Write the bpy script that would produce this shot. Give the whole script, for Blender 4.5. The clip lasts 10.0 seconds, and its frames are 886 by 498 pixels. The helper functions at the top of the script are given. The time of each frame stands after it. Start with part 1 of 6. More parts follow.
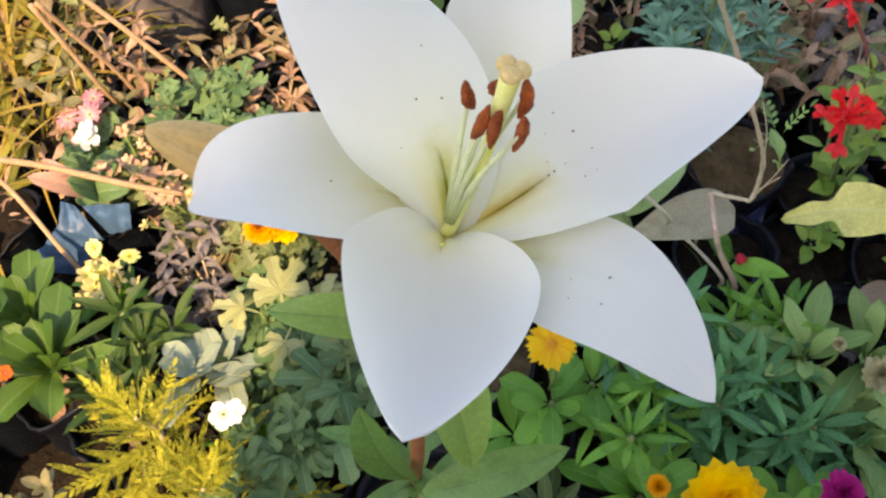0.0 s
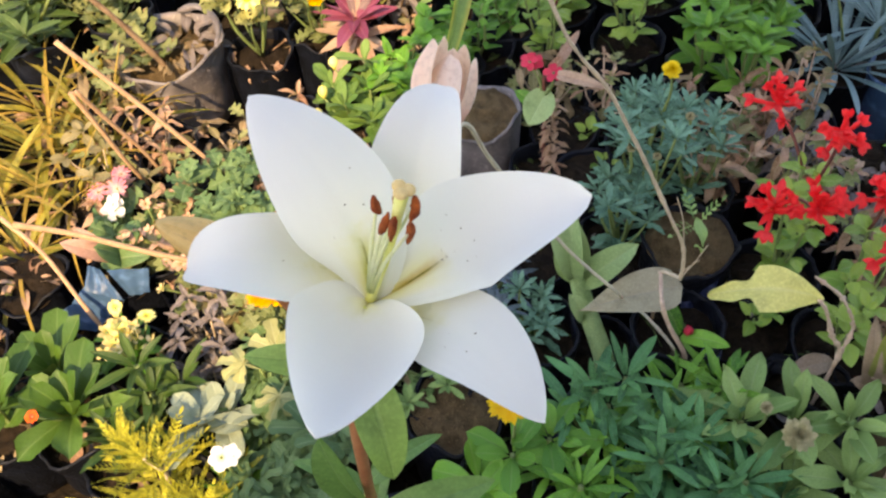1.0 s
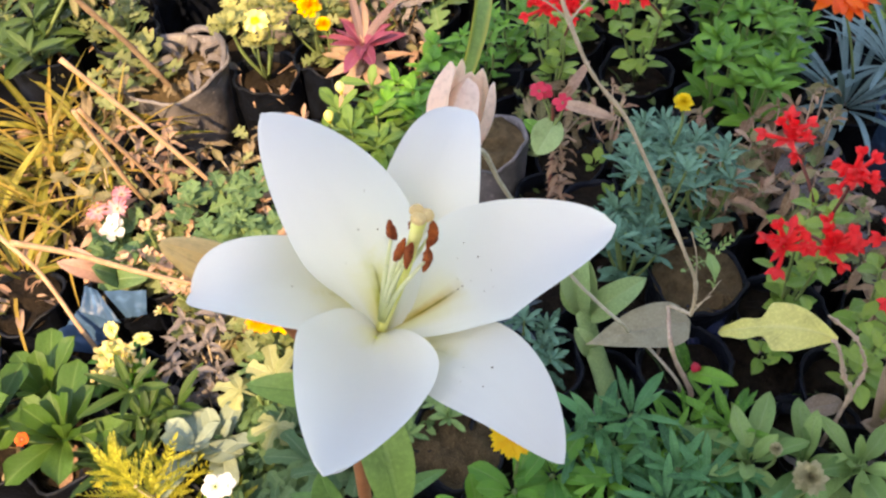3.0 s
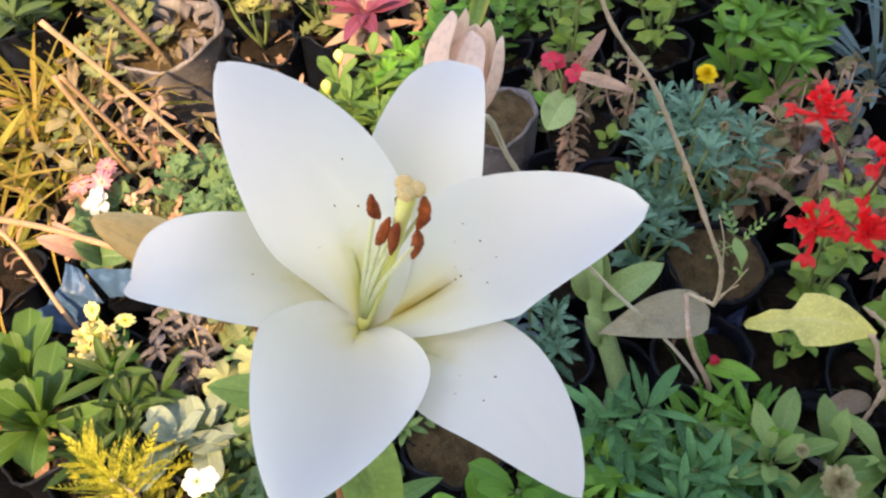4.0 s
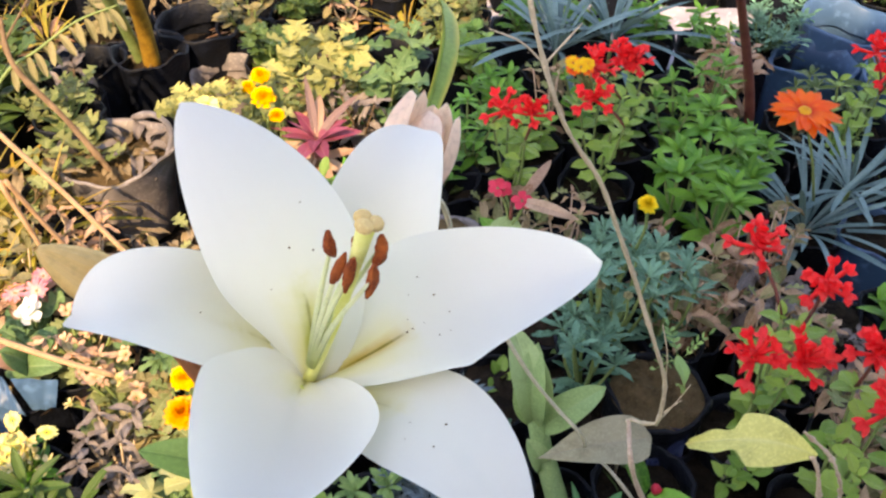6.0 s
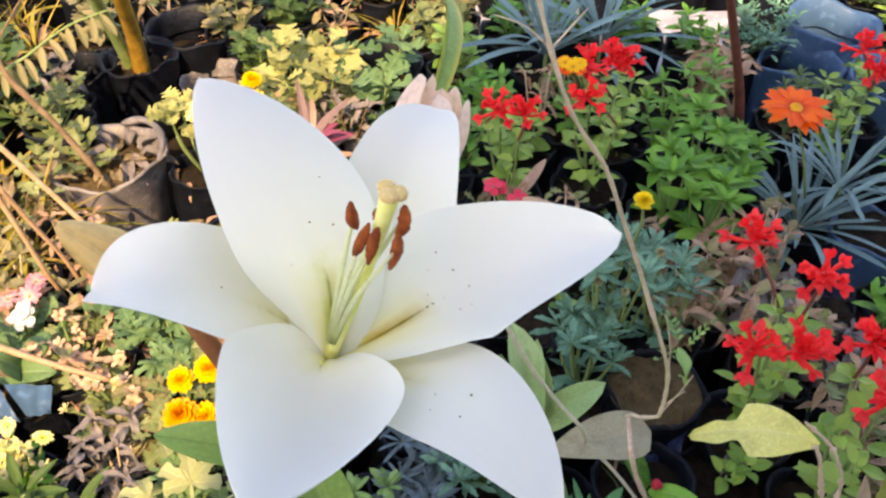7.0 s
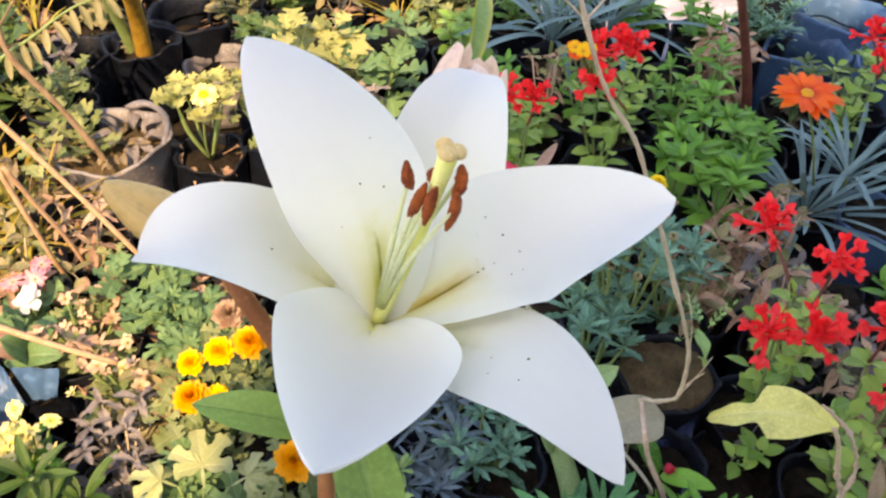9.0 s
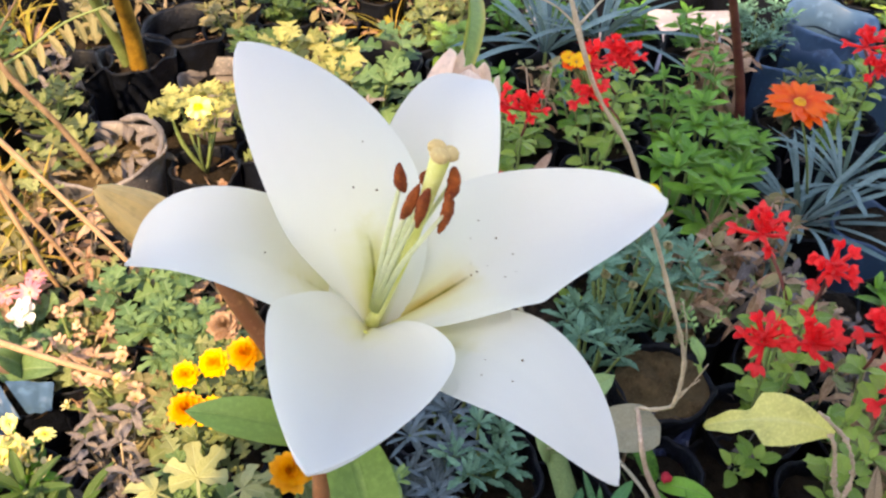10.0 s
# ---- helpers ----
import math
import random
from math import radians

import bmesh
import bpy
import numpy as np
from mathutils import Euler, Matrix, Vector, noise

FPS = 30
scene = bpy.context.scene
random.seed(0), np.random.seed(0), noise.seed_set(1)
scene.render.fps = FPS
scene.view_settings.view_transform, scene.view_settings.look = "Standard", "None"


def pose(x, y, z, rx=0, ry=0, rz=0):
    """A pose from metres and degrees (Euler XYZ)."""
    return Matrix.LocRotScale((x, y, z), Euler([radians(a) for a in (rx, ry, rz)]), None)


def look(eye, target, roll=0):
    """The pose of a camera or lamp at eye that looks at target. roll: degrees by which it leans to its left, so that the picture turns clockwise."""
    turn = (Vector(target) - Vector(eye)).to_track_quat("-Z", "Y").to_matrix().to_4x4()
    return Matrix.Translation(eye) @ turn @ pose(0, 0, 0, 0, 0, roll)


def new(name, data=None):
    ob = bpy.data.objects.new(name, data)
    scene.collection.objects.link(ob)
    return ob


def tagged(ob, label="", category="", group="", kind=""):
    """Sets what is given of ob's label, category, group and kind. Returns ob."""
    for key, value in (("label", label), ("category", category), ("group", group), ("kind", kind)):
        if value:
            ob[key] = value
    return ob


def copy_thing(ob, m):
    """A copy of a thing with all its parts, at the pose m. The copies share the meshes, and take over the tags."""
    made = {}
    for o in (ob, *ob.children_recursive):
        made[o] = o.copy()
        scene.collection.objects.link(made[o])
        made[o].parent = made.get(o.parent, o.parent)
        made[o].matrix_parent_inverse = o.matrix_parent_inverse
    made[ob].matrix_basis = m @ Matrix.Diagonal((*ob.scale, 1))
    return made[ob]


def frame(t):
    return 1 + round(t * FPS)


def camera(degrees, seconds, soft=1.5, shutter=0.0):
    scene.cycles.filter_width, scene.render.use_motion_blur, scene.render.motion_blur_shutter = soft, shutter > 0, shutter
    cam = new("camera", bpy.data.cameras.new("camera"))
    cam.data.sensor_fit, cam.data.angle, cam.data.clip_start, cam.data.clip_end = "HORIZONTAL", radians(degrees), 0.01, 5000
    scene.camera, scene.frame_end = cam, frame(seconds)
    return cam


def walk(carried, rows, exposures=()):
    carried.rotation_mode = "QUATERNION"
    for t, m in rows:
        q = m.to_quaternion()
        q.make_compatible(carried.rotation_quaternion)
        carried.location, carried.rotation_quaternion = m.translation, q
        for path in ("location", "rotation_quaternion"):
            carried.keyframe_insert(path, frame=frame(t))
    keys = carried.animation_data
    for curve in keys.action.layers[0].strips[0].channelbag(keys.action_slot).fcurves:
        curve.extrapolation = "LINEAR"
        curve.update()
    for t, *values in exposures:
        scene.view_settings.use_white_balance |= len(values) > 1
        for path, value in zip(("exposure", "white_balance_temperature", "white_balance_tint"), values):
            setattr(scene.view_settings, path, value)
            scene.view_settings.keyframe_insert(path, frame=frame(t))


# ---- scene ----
cam = camera(51.0, 10.0, soft=2.4)
METRES, EYE, TILT, LEAN, TURN = 0.42, 1.03, -57.0, 3.0, 0.0
ROWS = [
    (0.0, 0.0, 0.0, 0.0, 0.0, 0.0, 0.0),
    (0.3, 0.0365, -0.1053, 0.0023, 1.35, 0.02, -0.59),
    (0.5, 0.0586, -0.1327, 0.0035, 1.33, 0.21, -0.68),
    (0.7, 0.0836, -0.2123, 0.0060, 1.48, 0.96, -1.02),
    (1.0, 0.109, -0.2931, -0.0063, 1.16, 4.27, -1.32),
    (1.2, 0.1274, -0.3519, -0.0253, 1.03, 5.73, -2.18),
    (1.5, 0.1279, -0.3903, -0.0469, 0.67, 6.8, -2.33),
    (2.0, 0.1279, -0.3786, -0.0568, 0.51, 7.58, -2.77),
    (2.5, 0.1086, -0.2946, -0.0334, 0.43, 7.3, -2.61),
    (2.7, 0.0960, -0.2793, -0.0235, 0.70, 6.88, -2.48),
    (3.8, 0.0866, -0.1125, 0.0270, 1.24, 4.56, -3.88),
    (4.0, 0.0937, -0.078, 0.0169, 1.15, 4.79, -3.48),
    (4.5, 0.088, -0.0377, 0.0068, 0.01, 5.79, -2.99),
    (5.0, 0.08, -0.0417, -0.0239, -1.3, 9.84, -3.16),
    (5.5, 0.0818, -0.0442, -0.0487, -2.25, 13.48, -4.19),
    (5.7, 0.0878, -0.0498, -0.0562, -2.52, 13.96, -5.03),
    (6.8, 0.0728, -0.0643, -0.1041, -3.38, 15.28, -4.60),
    (7.0, 0.0611, -0.048, -0.1034, -3.58, 15.2, -4.18),
    (7.5, 0.032, -0.0372, -0.1127, -3.74, 15.08, -4.14),
    (8.0, 0.0324, -0.0313, -0.111, -3.75, 14.95, -4.08),
    (8.5, 0.0217, -0.0222, -0.1247, -3.91, 14.84, -4.1),
    (9.0, 0.0142, -0.0239, -0.127, -4.08, 14.79, -4.3),
    (9.5, 0.021, -0.0238, -0.1315, -4.11, 14.94, -4.24),
    (10.0, 0.0171, -0.0226, -0.1355, -4.23, 15.63, -3.88),
]
walk(cam, [(t, pose(0, 0, EYE, TILT, LEAN, TURN) @ pose(METRES * x, METRES * y, METRES * z, 90 + pitch, roll, yaw)) for t, x, y, z, yaw, pitch, roll in ROWS],
     exposures=((0.0, 1.79, 8750.0, 16.5), (1.2, 1.93, 8650.0, 16.5), (2.5, 1.97, 8450.0, 16.5), (4.0, 1.92, 8600.0, 18.5), (5.5, 2.01, 8600.0, 17.5), (10.0, 2.02, 8600.0, 17.5)))

# ---- light ----
SUN_ELEV, SUN_TURN = 46.0, 13.0
world = bpy.data.worlds.new("sky")
scene.world = world
world.use_nodes = True
wn = world.node_tree
sky = wn.nodes.new("ShaderNodeTexSky")
sky.sky_type = "NISHITA"
sky.sun_disc = False
sky.sun_elevation = radians(SUN_ELEV)
sky.sun_rotation = radians(180 + SUN_TURN)
wn.links.new(sky.outputs[0], wn.nodes["Background"].inputs[0])
wn.nodes["Background"].inputs[1].default_value = 0.15
sun = new("sun", bpy.data.lights.new("sun", "SUN"))
sun.data.energy = 2.5
sun.data.angle = radians(0.6)
sun.data.color = (1.0, 0.80, 0.52)
SUN_WAY = Vector((math.sin(radians(SUN_TURN)) * math.cos(radians(SUN_ELEV)), math.cos(radians(SUN_TURN)) * math.cos(radians(SUN_ELEV)), -math.sin(radians(SUN_ELEV))))
sun.matrix_world = look((0, 0, 0), SUN_WAY)


# ---- materials ----
def nodes_of(name):
    m = bpy.data.materials.new(name)
    m.use_nodes = True
    return m, m.node_tree, m.node_tree.nodes["Principled BSDF"]


def add(tree, kind, **inputs):
    n = tree.nodes.new(kind)
    for k, v in inputs.items():
        n.inputs[k].default_value = v
    return n


def mixed(tree, a, b, fac, blend="MIX"):
    """A colour mix; a, b and fac are sockets or values."""
    n = tree.nodes.new("ShaderNodeMix")
    n.data_type, n.blend_type = "RGBA", blend
    for sock, v in ((n.inputs[0], fac), (n.inputs[6], a), (n.inputs[7], b)):
        if isinstance(v, bpy.types.NodeSocket):
            tree.links.new(v, sock)
        else:
            sock.default_value = v if isinstance(v, float) else (*v, 1.0)
    return n.outputs[2]


def span(tree, value, lo, hi, out_lo=0.0, out_hi=1.0):
    n = tree.nodes.new("ShaderNodeMapRange")
    tree.links.new(value, n.inputs[0])
    for i, v in enumerate((lo, hi, out_lo, out_hi)):
        n.inputs[i + 1].default_value = v
    return n.outputs[0]


def grain(tree, scale, detail=4.0, coord="Object"):
    c = tree.nodes.new("ShaderNodeTexCoord")
    n = add(tree, "ShaderNodeTexNoise", Scale=scale, Detail=detail)
    tree.links.new(c.outputs[coord], n.inputs["Vector"])
    return n.outputs[0]


def bumped(tree, bsdf, height, strength, distance=0.001):
    b = add(tree, "ShaderNodeBump", Strength=strength, Distance=distance)
    tree.links.new(height, b.inputs["Height"])
    tree.links.new(b.outputs[0], bsdf.inputs["Normal"])
    return b.outputs[0]


def arith(tree, op, a, b=0.0):
    n = tree.nodes.new("ShaderNodeMath")
    n.operation = op
    for sock, v in ((n.inputs[0], a), (n.inputs[1], b)):
        if isinstance(v, bpy.types.NodeSocket):
            tree.links.new(v, sock)
        else:
            sock.default_value = v
    return n.outputs[0]


def glowing_through(tree, bsdf, colour, amount, normal=None):
    """Light that passes through a thin leaf or petal."""
    tr = tree.nodes.new("ShaderNodeBsdfTranslucent")
    if isinstance(colour, bpy.types.NodeSocket):
        tree.links.new(colour, tr.inputs[0])
    else:
        tr.inputs[0].default_value = (*colour, 1)
    if normal is not None:
        tree.links.new(normal, tr.inputs["Normal"])
    mx = tree.nodes.new("ShaderNodeMixShader")
    mx.inputs[0].default_value = amount
    tree.links.new(bsdf.outputs[0], mx.inputs[1])
    tree.links.new(tr.outputs[0], mx.inputs[2])
    tree.links.new(mx.outputs[0], tree.nodes["Material Output"].inputs[0])


def leaf_material(name, c1, c2, rib=(0.2, 0.3, 0.1), rough=0.44, through_it=0.18, edge=None, vein=0.35, side_veins=0.4):
    """Leaf: two greens by plant part, blotches, a paler midrib and side veins."""
    m, t, b = nodes_of(name)
    info = t.nodes.new("ShaderNodeObjectInfo")
    geo = t.nodes.new("ShaderNodeNewGeometry")
    col = mixed(t, c1, c2, arith(t, "FRACT", arith(t, "ADD", info.outputs["Random"], geo.outputs["Random Per Island"])))
    blot = grain(t, 45.0, 5.0)
    col = mixed(t, col, tuple(0.55 * v for v in c1), arith(t, "MULTIPLY", span(t, blot, 0.5, 0.72), 0.6))
    fine = grain(t, 400.0, 3.0)
    col = mixed(t, col, tuple(min(1, 1.5 * v) for v in c2), arith(t, "MULTIPLY", span(t, fine, 0.45, 0.75), 0.4))
    uv = t.nodes.new("ShaderNodeUVMap")
    sep = t.nodes.new("ShaderNodeSeparateXYZ")
    t.links.new(uv.outputs[0], sep.inputs[0])
    off = arith(t, "ABSOLUTE", arith(t, "SUBTRACT", sep.outputs[0], 0.5))
    mid = span(t, off, 0.015, 0.07, 1.0, 0.0)
    slant = arith(t, "SUBTRACT", arith(t, "MULTIPLY", sep.outputs[1], 9.0), arith(t, "MULTIPLY", off, 5.0))
    side = span(t, arith(t, "ABSOLUTE", arith(t, "SUBTRACT", arith(t, "FRACT", slant), 0.5)), 0.0, 0.1, 1.0, 0.0)
    veins = arith(t, "MAXIMUM", mid, arith(t, "MULTIPLY", side, side_veins))
    col = mixed(t, col, rib, arith(t, "MULTIPLY", veins, vein))
    if edge:
        col = mixed(t, col, edge, span(t, arith(t, "ADD", off, arith(t, "MULTIPLY", blot, 0.25)), 0.42, 0.6))
    t.links.new(col, b.inputs["Base Color"])
    b.inputs["Roughness"].default_value = rough
    b.inputs["Specular IOR Level"].default_value = 0.38
    nm = bumped(t, b, arith(t, "SUBTRACT", arith(t, "MULTIPLY", fine, 0.3), veins), 0.5, 0.0012)
    glowing_through(t, b, mixed(t, col, (0.55, 0.6, 0.12), 0.25), through_it, nm)
    return m


def petal_material(name, c1, c2, throat=None, rough=0.55, through_it=0.3):
    """Small flower petal: colour by piece, darker or paler towards the throat."""
    m, t, b = nodes_of(name)
    info = t.nodes.new("ShaderNodeObjectInfo")
    geo = t.nodes.new("ShaderNodeNewGeometry")
    r = arith(t, "FRACT", arith(t, "ADD", info.outputs["Random"], geo.outputs["Random Per Island"]))
    col = mixed(t, c1, c2, r)
    uv = t.nodes.new("ShaderNodeUVMap")
    sep = t.nodes.new("ShaderNodeSeparateXYZ")
    t.links.new(uv.outputs[0], sep.inputs[0])
    if throat:
        col = mixed(t, throat, col, span(t, sep.outputs[1], 0.05, 0.45))
    col = mixed(t, col, tuple(0.6 * v for v in c1), arith(t, "MULTIPLY", span(t, grain(t, 260.0), 0.5, 0.75), 0.45))
    t.links.new(col, b.inputs["Base Color"])
    b.inputs["Roughness"].default_value = rough
    nm = bumped(t, b, arith(t, "SINE", arith(t, "MULTIPLY", sep.outputs[0], 40.0)), 0.25, 0.0006)
    glowing_through(t, b, col, through_it, nm)
    return m


def plain_material(name, c1, c2, scale, rough=0.7, bump=0.4, distance=0.002, rough2=None, spec=0.4):
    m, t, b = nodes_of(name)
    coarse, fine = grain(t, scale, 6.0), grain(t, scale * 7.0, 4.0)
    info = t.nodes.new("ShaderNodeObjectInfo")
    col = mixed(t, c1, c2, span(t, coarse, 0.35, 0.68))
    col = mixed(t, col, tuple(0.6 * v for v in c1), arith(t, "MULTIPLY", info.outputs["Random"], 0.45))
    col = mixed(t, col, tuple(min(1, 1.7 * v) for v in c2), arith(t, "MULTIPLY", span(t, fine, 0.55, 0.75), 0.5))
    t.links.new(col, b.inputs["Base Color"])
    t.links.new(span(t, fine, 0.3, 0.7, rough, rough2 if rough2 is not None else min(1, rough + 0.15)), b.inputs["Roughness"])
    b.inputs["Specular IOR Level"].default_value = spec
    bumped(t, b, arith(t, "ADD", coarse, arith(t, "MULTIPLY", fine, 0.5)), bump, distance)
    return m


def lily_petal_material(name, streak, yellow, tint):
    """White tepal: greenish yellow nectar furrow at the base, faint ribs, a cool white blade."""
    m, t, b = nodes_of(name)
    uv = t.nodes.new("ShaderNodeUVMap")
    sep = t.nodes.new("ShaderNodeSeparateXYZ")
    t.links.new(uv.outputs[0], sep.inputs[0])
    u, v = sep.outputs[0], sep.outputs[1]
    off = arith(t, "ABSOLUTE", arith(t, "SUBTRACT", u, 0.5))
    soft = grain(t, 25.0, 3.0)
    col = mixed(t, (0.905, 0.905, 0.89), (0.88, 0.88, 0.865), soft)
    # cream base tone, brightened beyond the tips to offset shading inside the cup
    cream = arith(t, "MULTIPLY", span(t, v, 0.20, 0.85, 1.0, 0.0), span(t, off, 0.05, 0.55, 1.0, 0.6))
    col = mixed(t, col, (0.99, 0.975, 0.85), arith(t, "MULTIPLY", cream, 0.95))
    flow = arith(t, "ADD", v, arith(t, "MULTIPLY", arith(t, "SUBTRACT", grain(t, 180.0, 4.0), 0.5), 0.14))
    deep = arith(t, "MULTIPLY", span(t, flow, 0.04, 0.36, 1.0, 0.0), span(t, off, 0.0, 0.30, 1.0, 0.0))
    col = mixed(t, col, (0.82, 0.76, 0.10), arith(t, "MULTIPLY", deep, yellow))
    stain = arith(t, "MULTIPLY", span(t, off, 0.0, 0.10, 1.0, 0.0), arith(t, "MULTIPLY", span(t, flow, 0.10, 0.34, 1.0, 0.0), span(t, v, 0.02, 0.10)))
    col = mixed(t, col, tint, arith(t, "MULTIPLY", stain, streak))
    groove = arith(t, "MULTIPLY", span(t, off, 0.003, 0.018, 1.0, 0.0), arith(t, "MULTIPLY", span(t, flow, 0.16, 0.31, 1.0, 0.0), span(t, v, 0.02, 0.12)))
    col = mixed(t, col, (0.22, 0.19, 0.015), arith(t, "MULTIPLY", groove, streak))
    t.links.new(col, b.inputs["Base Color"])
    b.inputs["Roughness"].default_value = 0.5
    b.inputs["Specular IOR Level"].default_value = 0.25
    ribs = arith(t, "MULTIPLY", arith(t, "SINE", arith(t, "MULTIPLY", u, 60.0)), 0.08)
    nm = bumped(t, b, arith(t, "SUBTRACT", arith(t, "ADD", ribs, arith(t, "MULTIPLY", grain(t, 500.0), 0.3)), arith(t, "MULTIPLY", groove, 2.0)), 0.16, 0.0008)
    glowing_through(t, b, col, 0.5, nm)
    return m


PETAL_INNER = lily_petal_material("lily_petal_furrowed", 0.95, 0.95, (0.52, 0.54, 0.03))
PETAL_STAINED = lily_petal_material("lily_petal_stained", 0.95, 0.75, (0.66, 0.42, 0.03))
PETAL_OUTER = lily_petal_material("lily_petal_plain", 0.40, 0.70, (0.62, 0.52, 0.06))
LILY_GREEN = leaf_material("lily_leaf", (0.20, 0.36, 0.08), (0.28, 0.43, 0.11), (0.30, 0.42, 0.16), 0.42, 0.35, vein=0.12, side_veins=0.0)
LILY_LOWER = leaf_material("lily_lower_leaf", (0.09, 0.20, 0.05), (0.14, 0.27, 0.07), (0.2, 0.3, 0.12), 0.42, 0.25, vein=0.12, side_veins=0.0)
LILY_STEM = plain_material("lily_stem", (0.27, 0.090, 0.038), (0.35, 0.15, 0.065), 60.0, 0.45, 0.2)
LILY_BLADE = leaf_material("lily_blade", (0.20, 0.34, 0.07), (0.28, 0.42, 0.10), (0.32, 0.42, 0.14), 0.42, 0.35, (0.55, 0.50, 0.10), vein=0.12, side_veins=0.0)
LILY_BUD = petal_material("lily_bud_skin", (0.70, 0.45, 0.16), (0.84, 0.60, 0.28), (0.42, 0.38, 0.10), 0.5, 0.2)
LILY_PINK = petal_material("lily_bud_pink", (0.98, 0.77, 0.64), (1.0, 0.88, 0.78), (0.92, 0.50, 0.40), 0.5, 0.5)
PALE_STALK = plain_material("pale_stalk", (0.52, 0.47, 0.35), (0.66, 0.60, 0.47), 60.0, 0.6, 0.4)
ANTHER = plain_material("anther_pollen", (0.20, 0.034, 0.008), (0.46, 0.105, 0.02), 220.0, 0.85, 1.0, 0.001)
FILAMENT = petal_material("filament_flesh", (0.76, 0.79, 0.48), (0.86, 0.87, 0.62), (0.60, 0.66, 0.24), 0.5, 0.45)
STYLE = plain_material("style_flesh", (0.72, 0.72, 0.16), (0.82, 0.80, 0.32), 90.0, 0.45, 0.1)
STIGMA = plain_material("stigma_flesh", (0.74, 0.50, 0.20), (0.78, 0.56, 0.26), 160.0, 0.6, 0.5)
POLLEN = plain_material("pollen_grain", (0.18, 0.10, 0.04), (0.30, 0.18, 0.06), 200.0, 0.9)

GREEN = leaf_material("leaf_green", (0.027, 0.15, 0.012), (0.145, 0.37, 0.040))
LIGHT_GREEN = leaf_material("leaf_light_green", (0.09, 0.23, 0.028), (0.32, 0.47, 0.09), (0.28, 0.36, 0.14))
DARK_GREEN = leaf_material("leaf_dark_green", (0.0202, 0.054, 0.013), (0.0612, 0.108, 0.0252))
BLUE_GREEN = leaf_material("leaf_blue_green", (0.018, 0.085, 0.052), (0.155, 0.34, 0.24), (0.14, 0.26, 0.18), 0.55)
GREY_BLUE = leaf_material("leaf_grey_blue", (0.062, 0.134, 0.148), (0.155, 0.265, 0.29), (0.22, 0.3, 0.3), 0.6, 0.12)
ASTER = leaf_material("leaf_aster", (0.016, 0.10, 0.04), (0.09, 0.29, 0.10), (0.16, 0.3, 0.16), 0.55)
SAGE = leaf_material("leaf_sage", (0.07, 0.17, 0.045), (0.28, 0.43, 0.14), (0.30, 0.40, 0.2), 0.6)
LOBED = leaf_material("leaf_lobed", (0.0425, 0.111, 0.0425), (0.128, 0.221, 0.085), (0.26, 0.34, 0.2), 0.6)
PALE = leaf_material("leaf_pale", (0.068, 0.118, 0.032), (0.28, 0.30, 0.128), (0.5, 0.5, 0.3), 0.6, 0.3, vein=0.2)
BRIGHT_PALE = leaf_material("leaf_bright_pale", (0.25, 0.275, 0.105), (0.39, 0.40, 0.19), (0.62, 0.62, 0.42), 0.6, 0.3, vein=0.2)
SILVER = leaf_material("leaf_silver", (0.17, 0.215, 0.155), (0.27, 0.33, 0.25), (0.55, 0.6, 0.5), 0.75, 0.2, vein=0.15)
CREAM = leaf_material("leaf_cream", (0.115, 0.115, 0.045), (0.30, 0.25, 0.13), (0.55, 0.5, 0.32), 0.6, 0.3, vein=0.2)
GOLD = leaf_material("leaf_golden", (0.16, 0.16, 0.015), (0.62, 0.58, 0.065), (0.6, 0.5, 0.1), 0.55, 0.35, vein=0.1)
YELLOW_LEAF = leaf_material("leaf_yellowed", (0.60, 0.58, 0.18), (0.66, 0.62, 0.24), (0.68, 0.66, 0.34), 0.5, 0.3)
GREY_LEAF = leaf_material("leaf_grey_brown", (0.30, 0.275, 0.18), (0.37, 0.34, 0.24), (0.33, 0.31, 0.25), 0.65, 0.2, vein=0.2)
DRY = leaf_material("leaf_dry", (0.104, 0.072, 0.04), (0.304, 0.232, 0.144), (0.42, 0.32, 0.2), 0.8, 0.2)
DRY_PINK = leaf_material("leaf_dry_pink", (0.22, 0.105, 0.066), (0.52, 0.345, 0.245), (0.55, 0.40, 0.30), 0.75, 0.25)
DRY_GREY = leaf_material("leaf_dry_grey", (0.105, 0.090, 0.092), (0.225, 0.196, 0.195), (0.27, 0.24, 0.23), 0.85, 0.1)
PEACH = leaf_material("leaf_peach", (0.357, 0.212, 0.153), (0.493, 0.357, 0.264), (0.45, 0.24, 0.19), 0.5, 0.3)
MAGENTA_LEAF = leaf_material("leaf_magenta", (0.16, 0.022, 0.058), (0.34, 0.075, 0.145), (0.45, 0.2, 0.24), 0.45, 0.25)
PURPLE_BROWN = leaf_material("leaf_purple_brown", (0.105, 0.0595, 0.0665), (0.21, 0.133, 0.126), (0.36, 0.24, 0.2), 0.5, 0.2)
RUSSET = leaf_material("leaf_russet", (0.38, 0.19, 0.16), (0.52, 0.32, 0.26), (0.5, 0.34, 0.26), 0.6, 0.25)

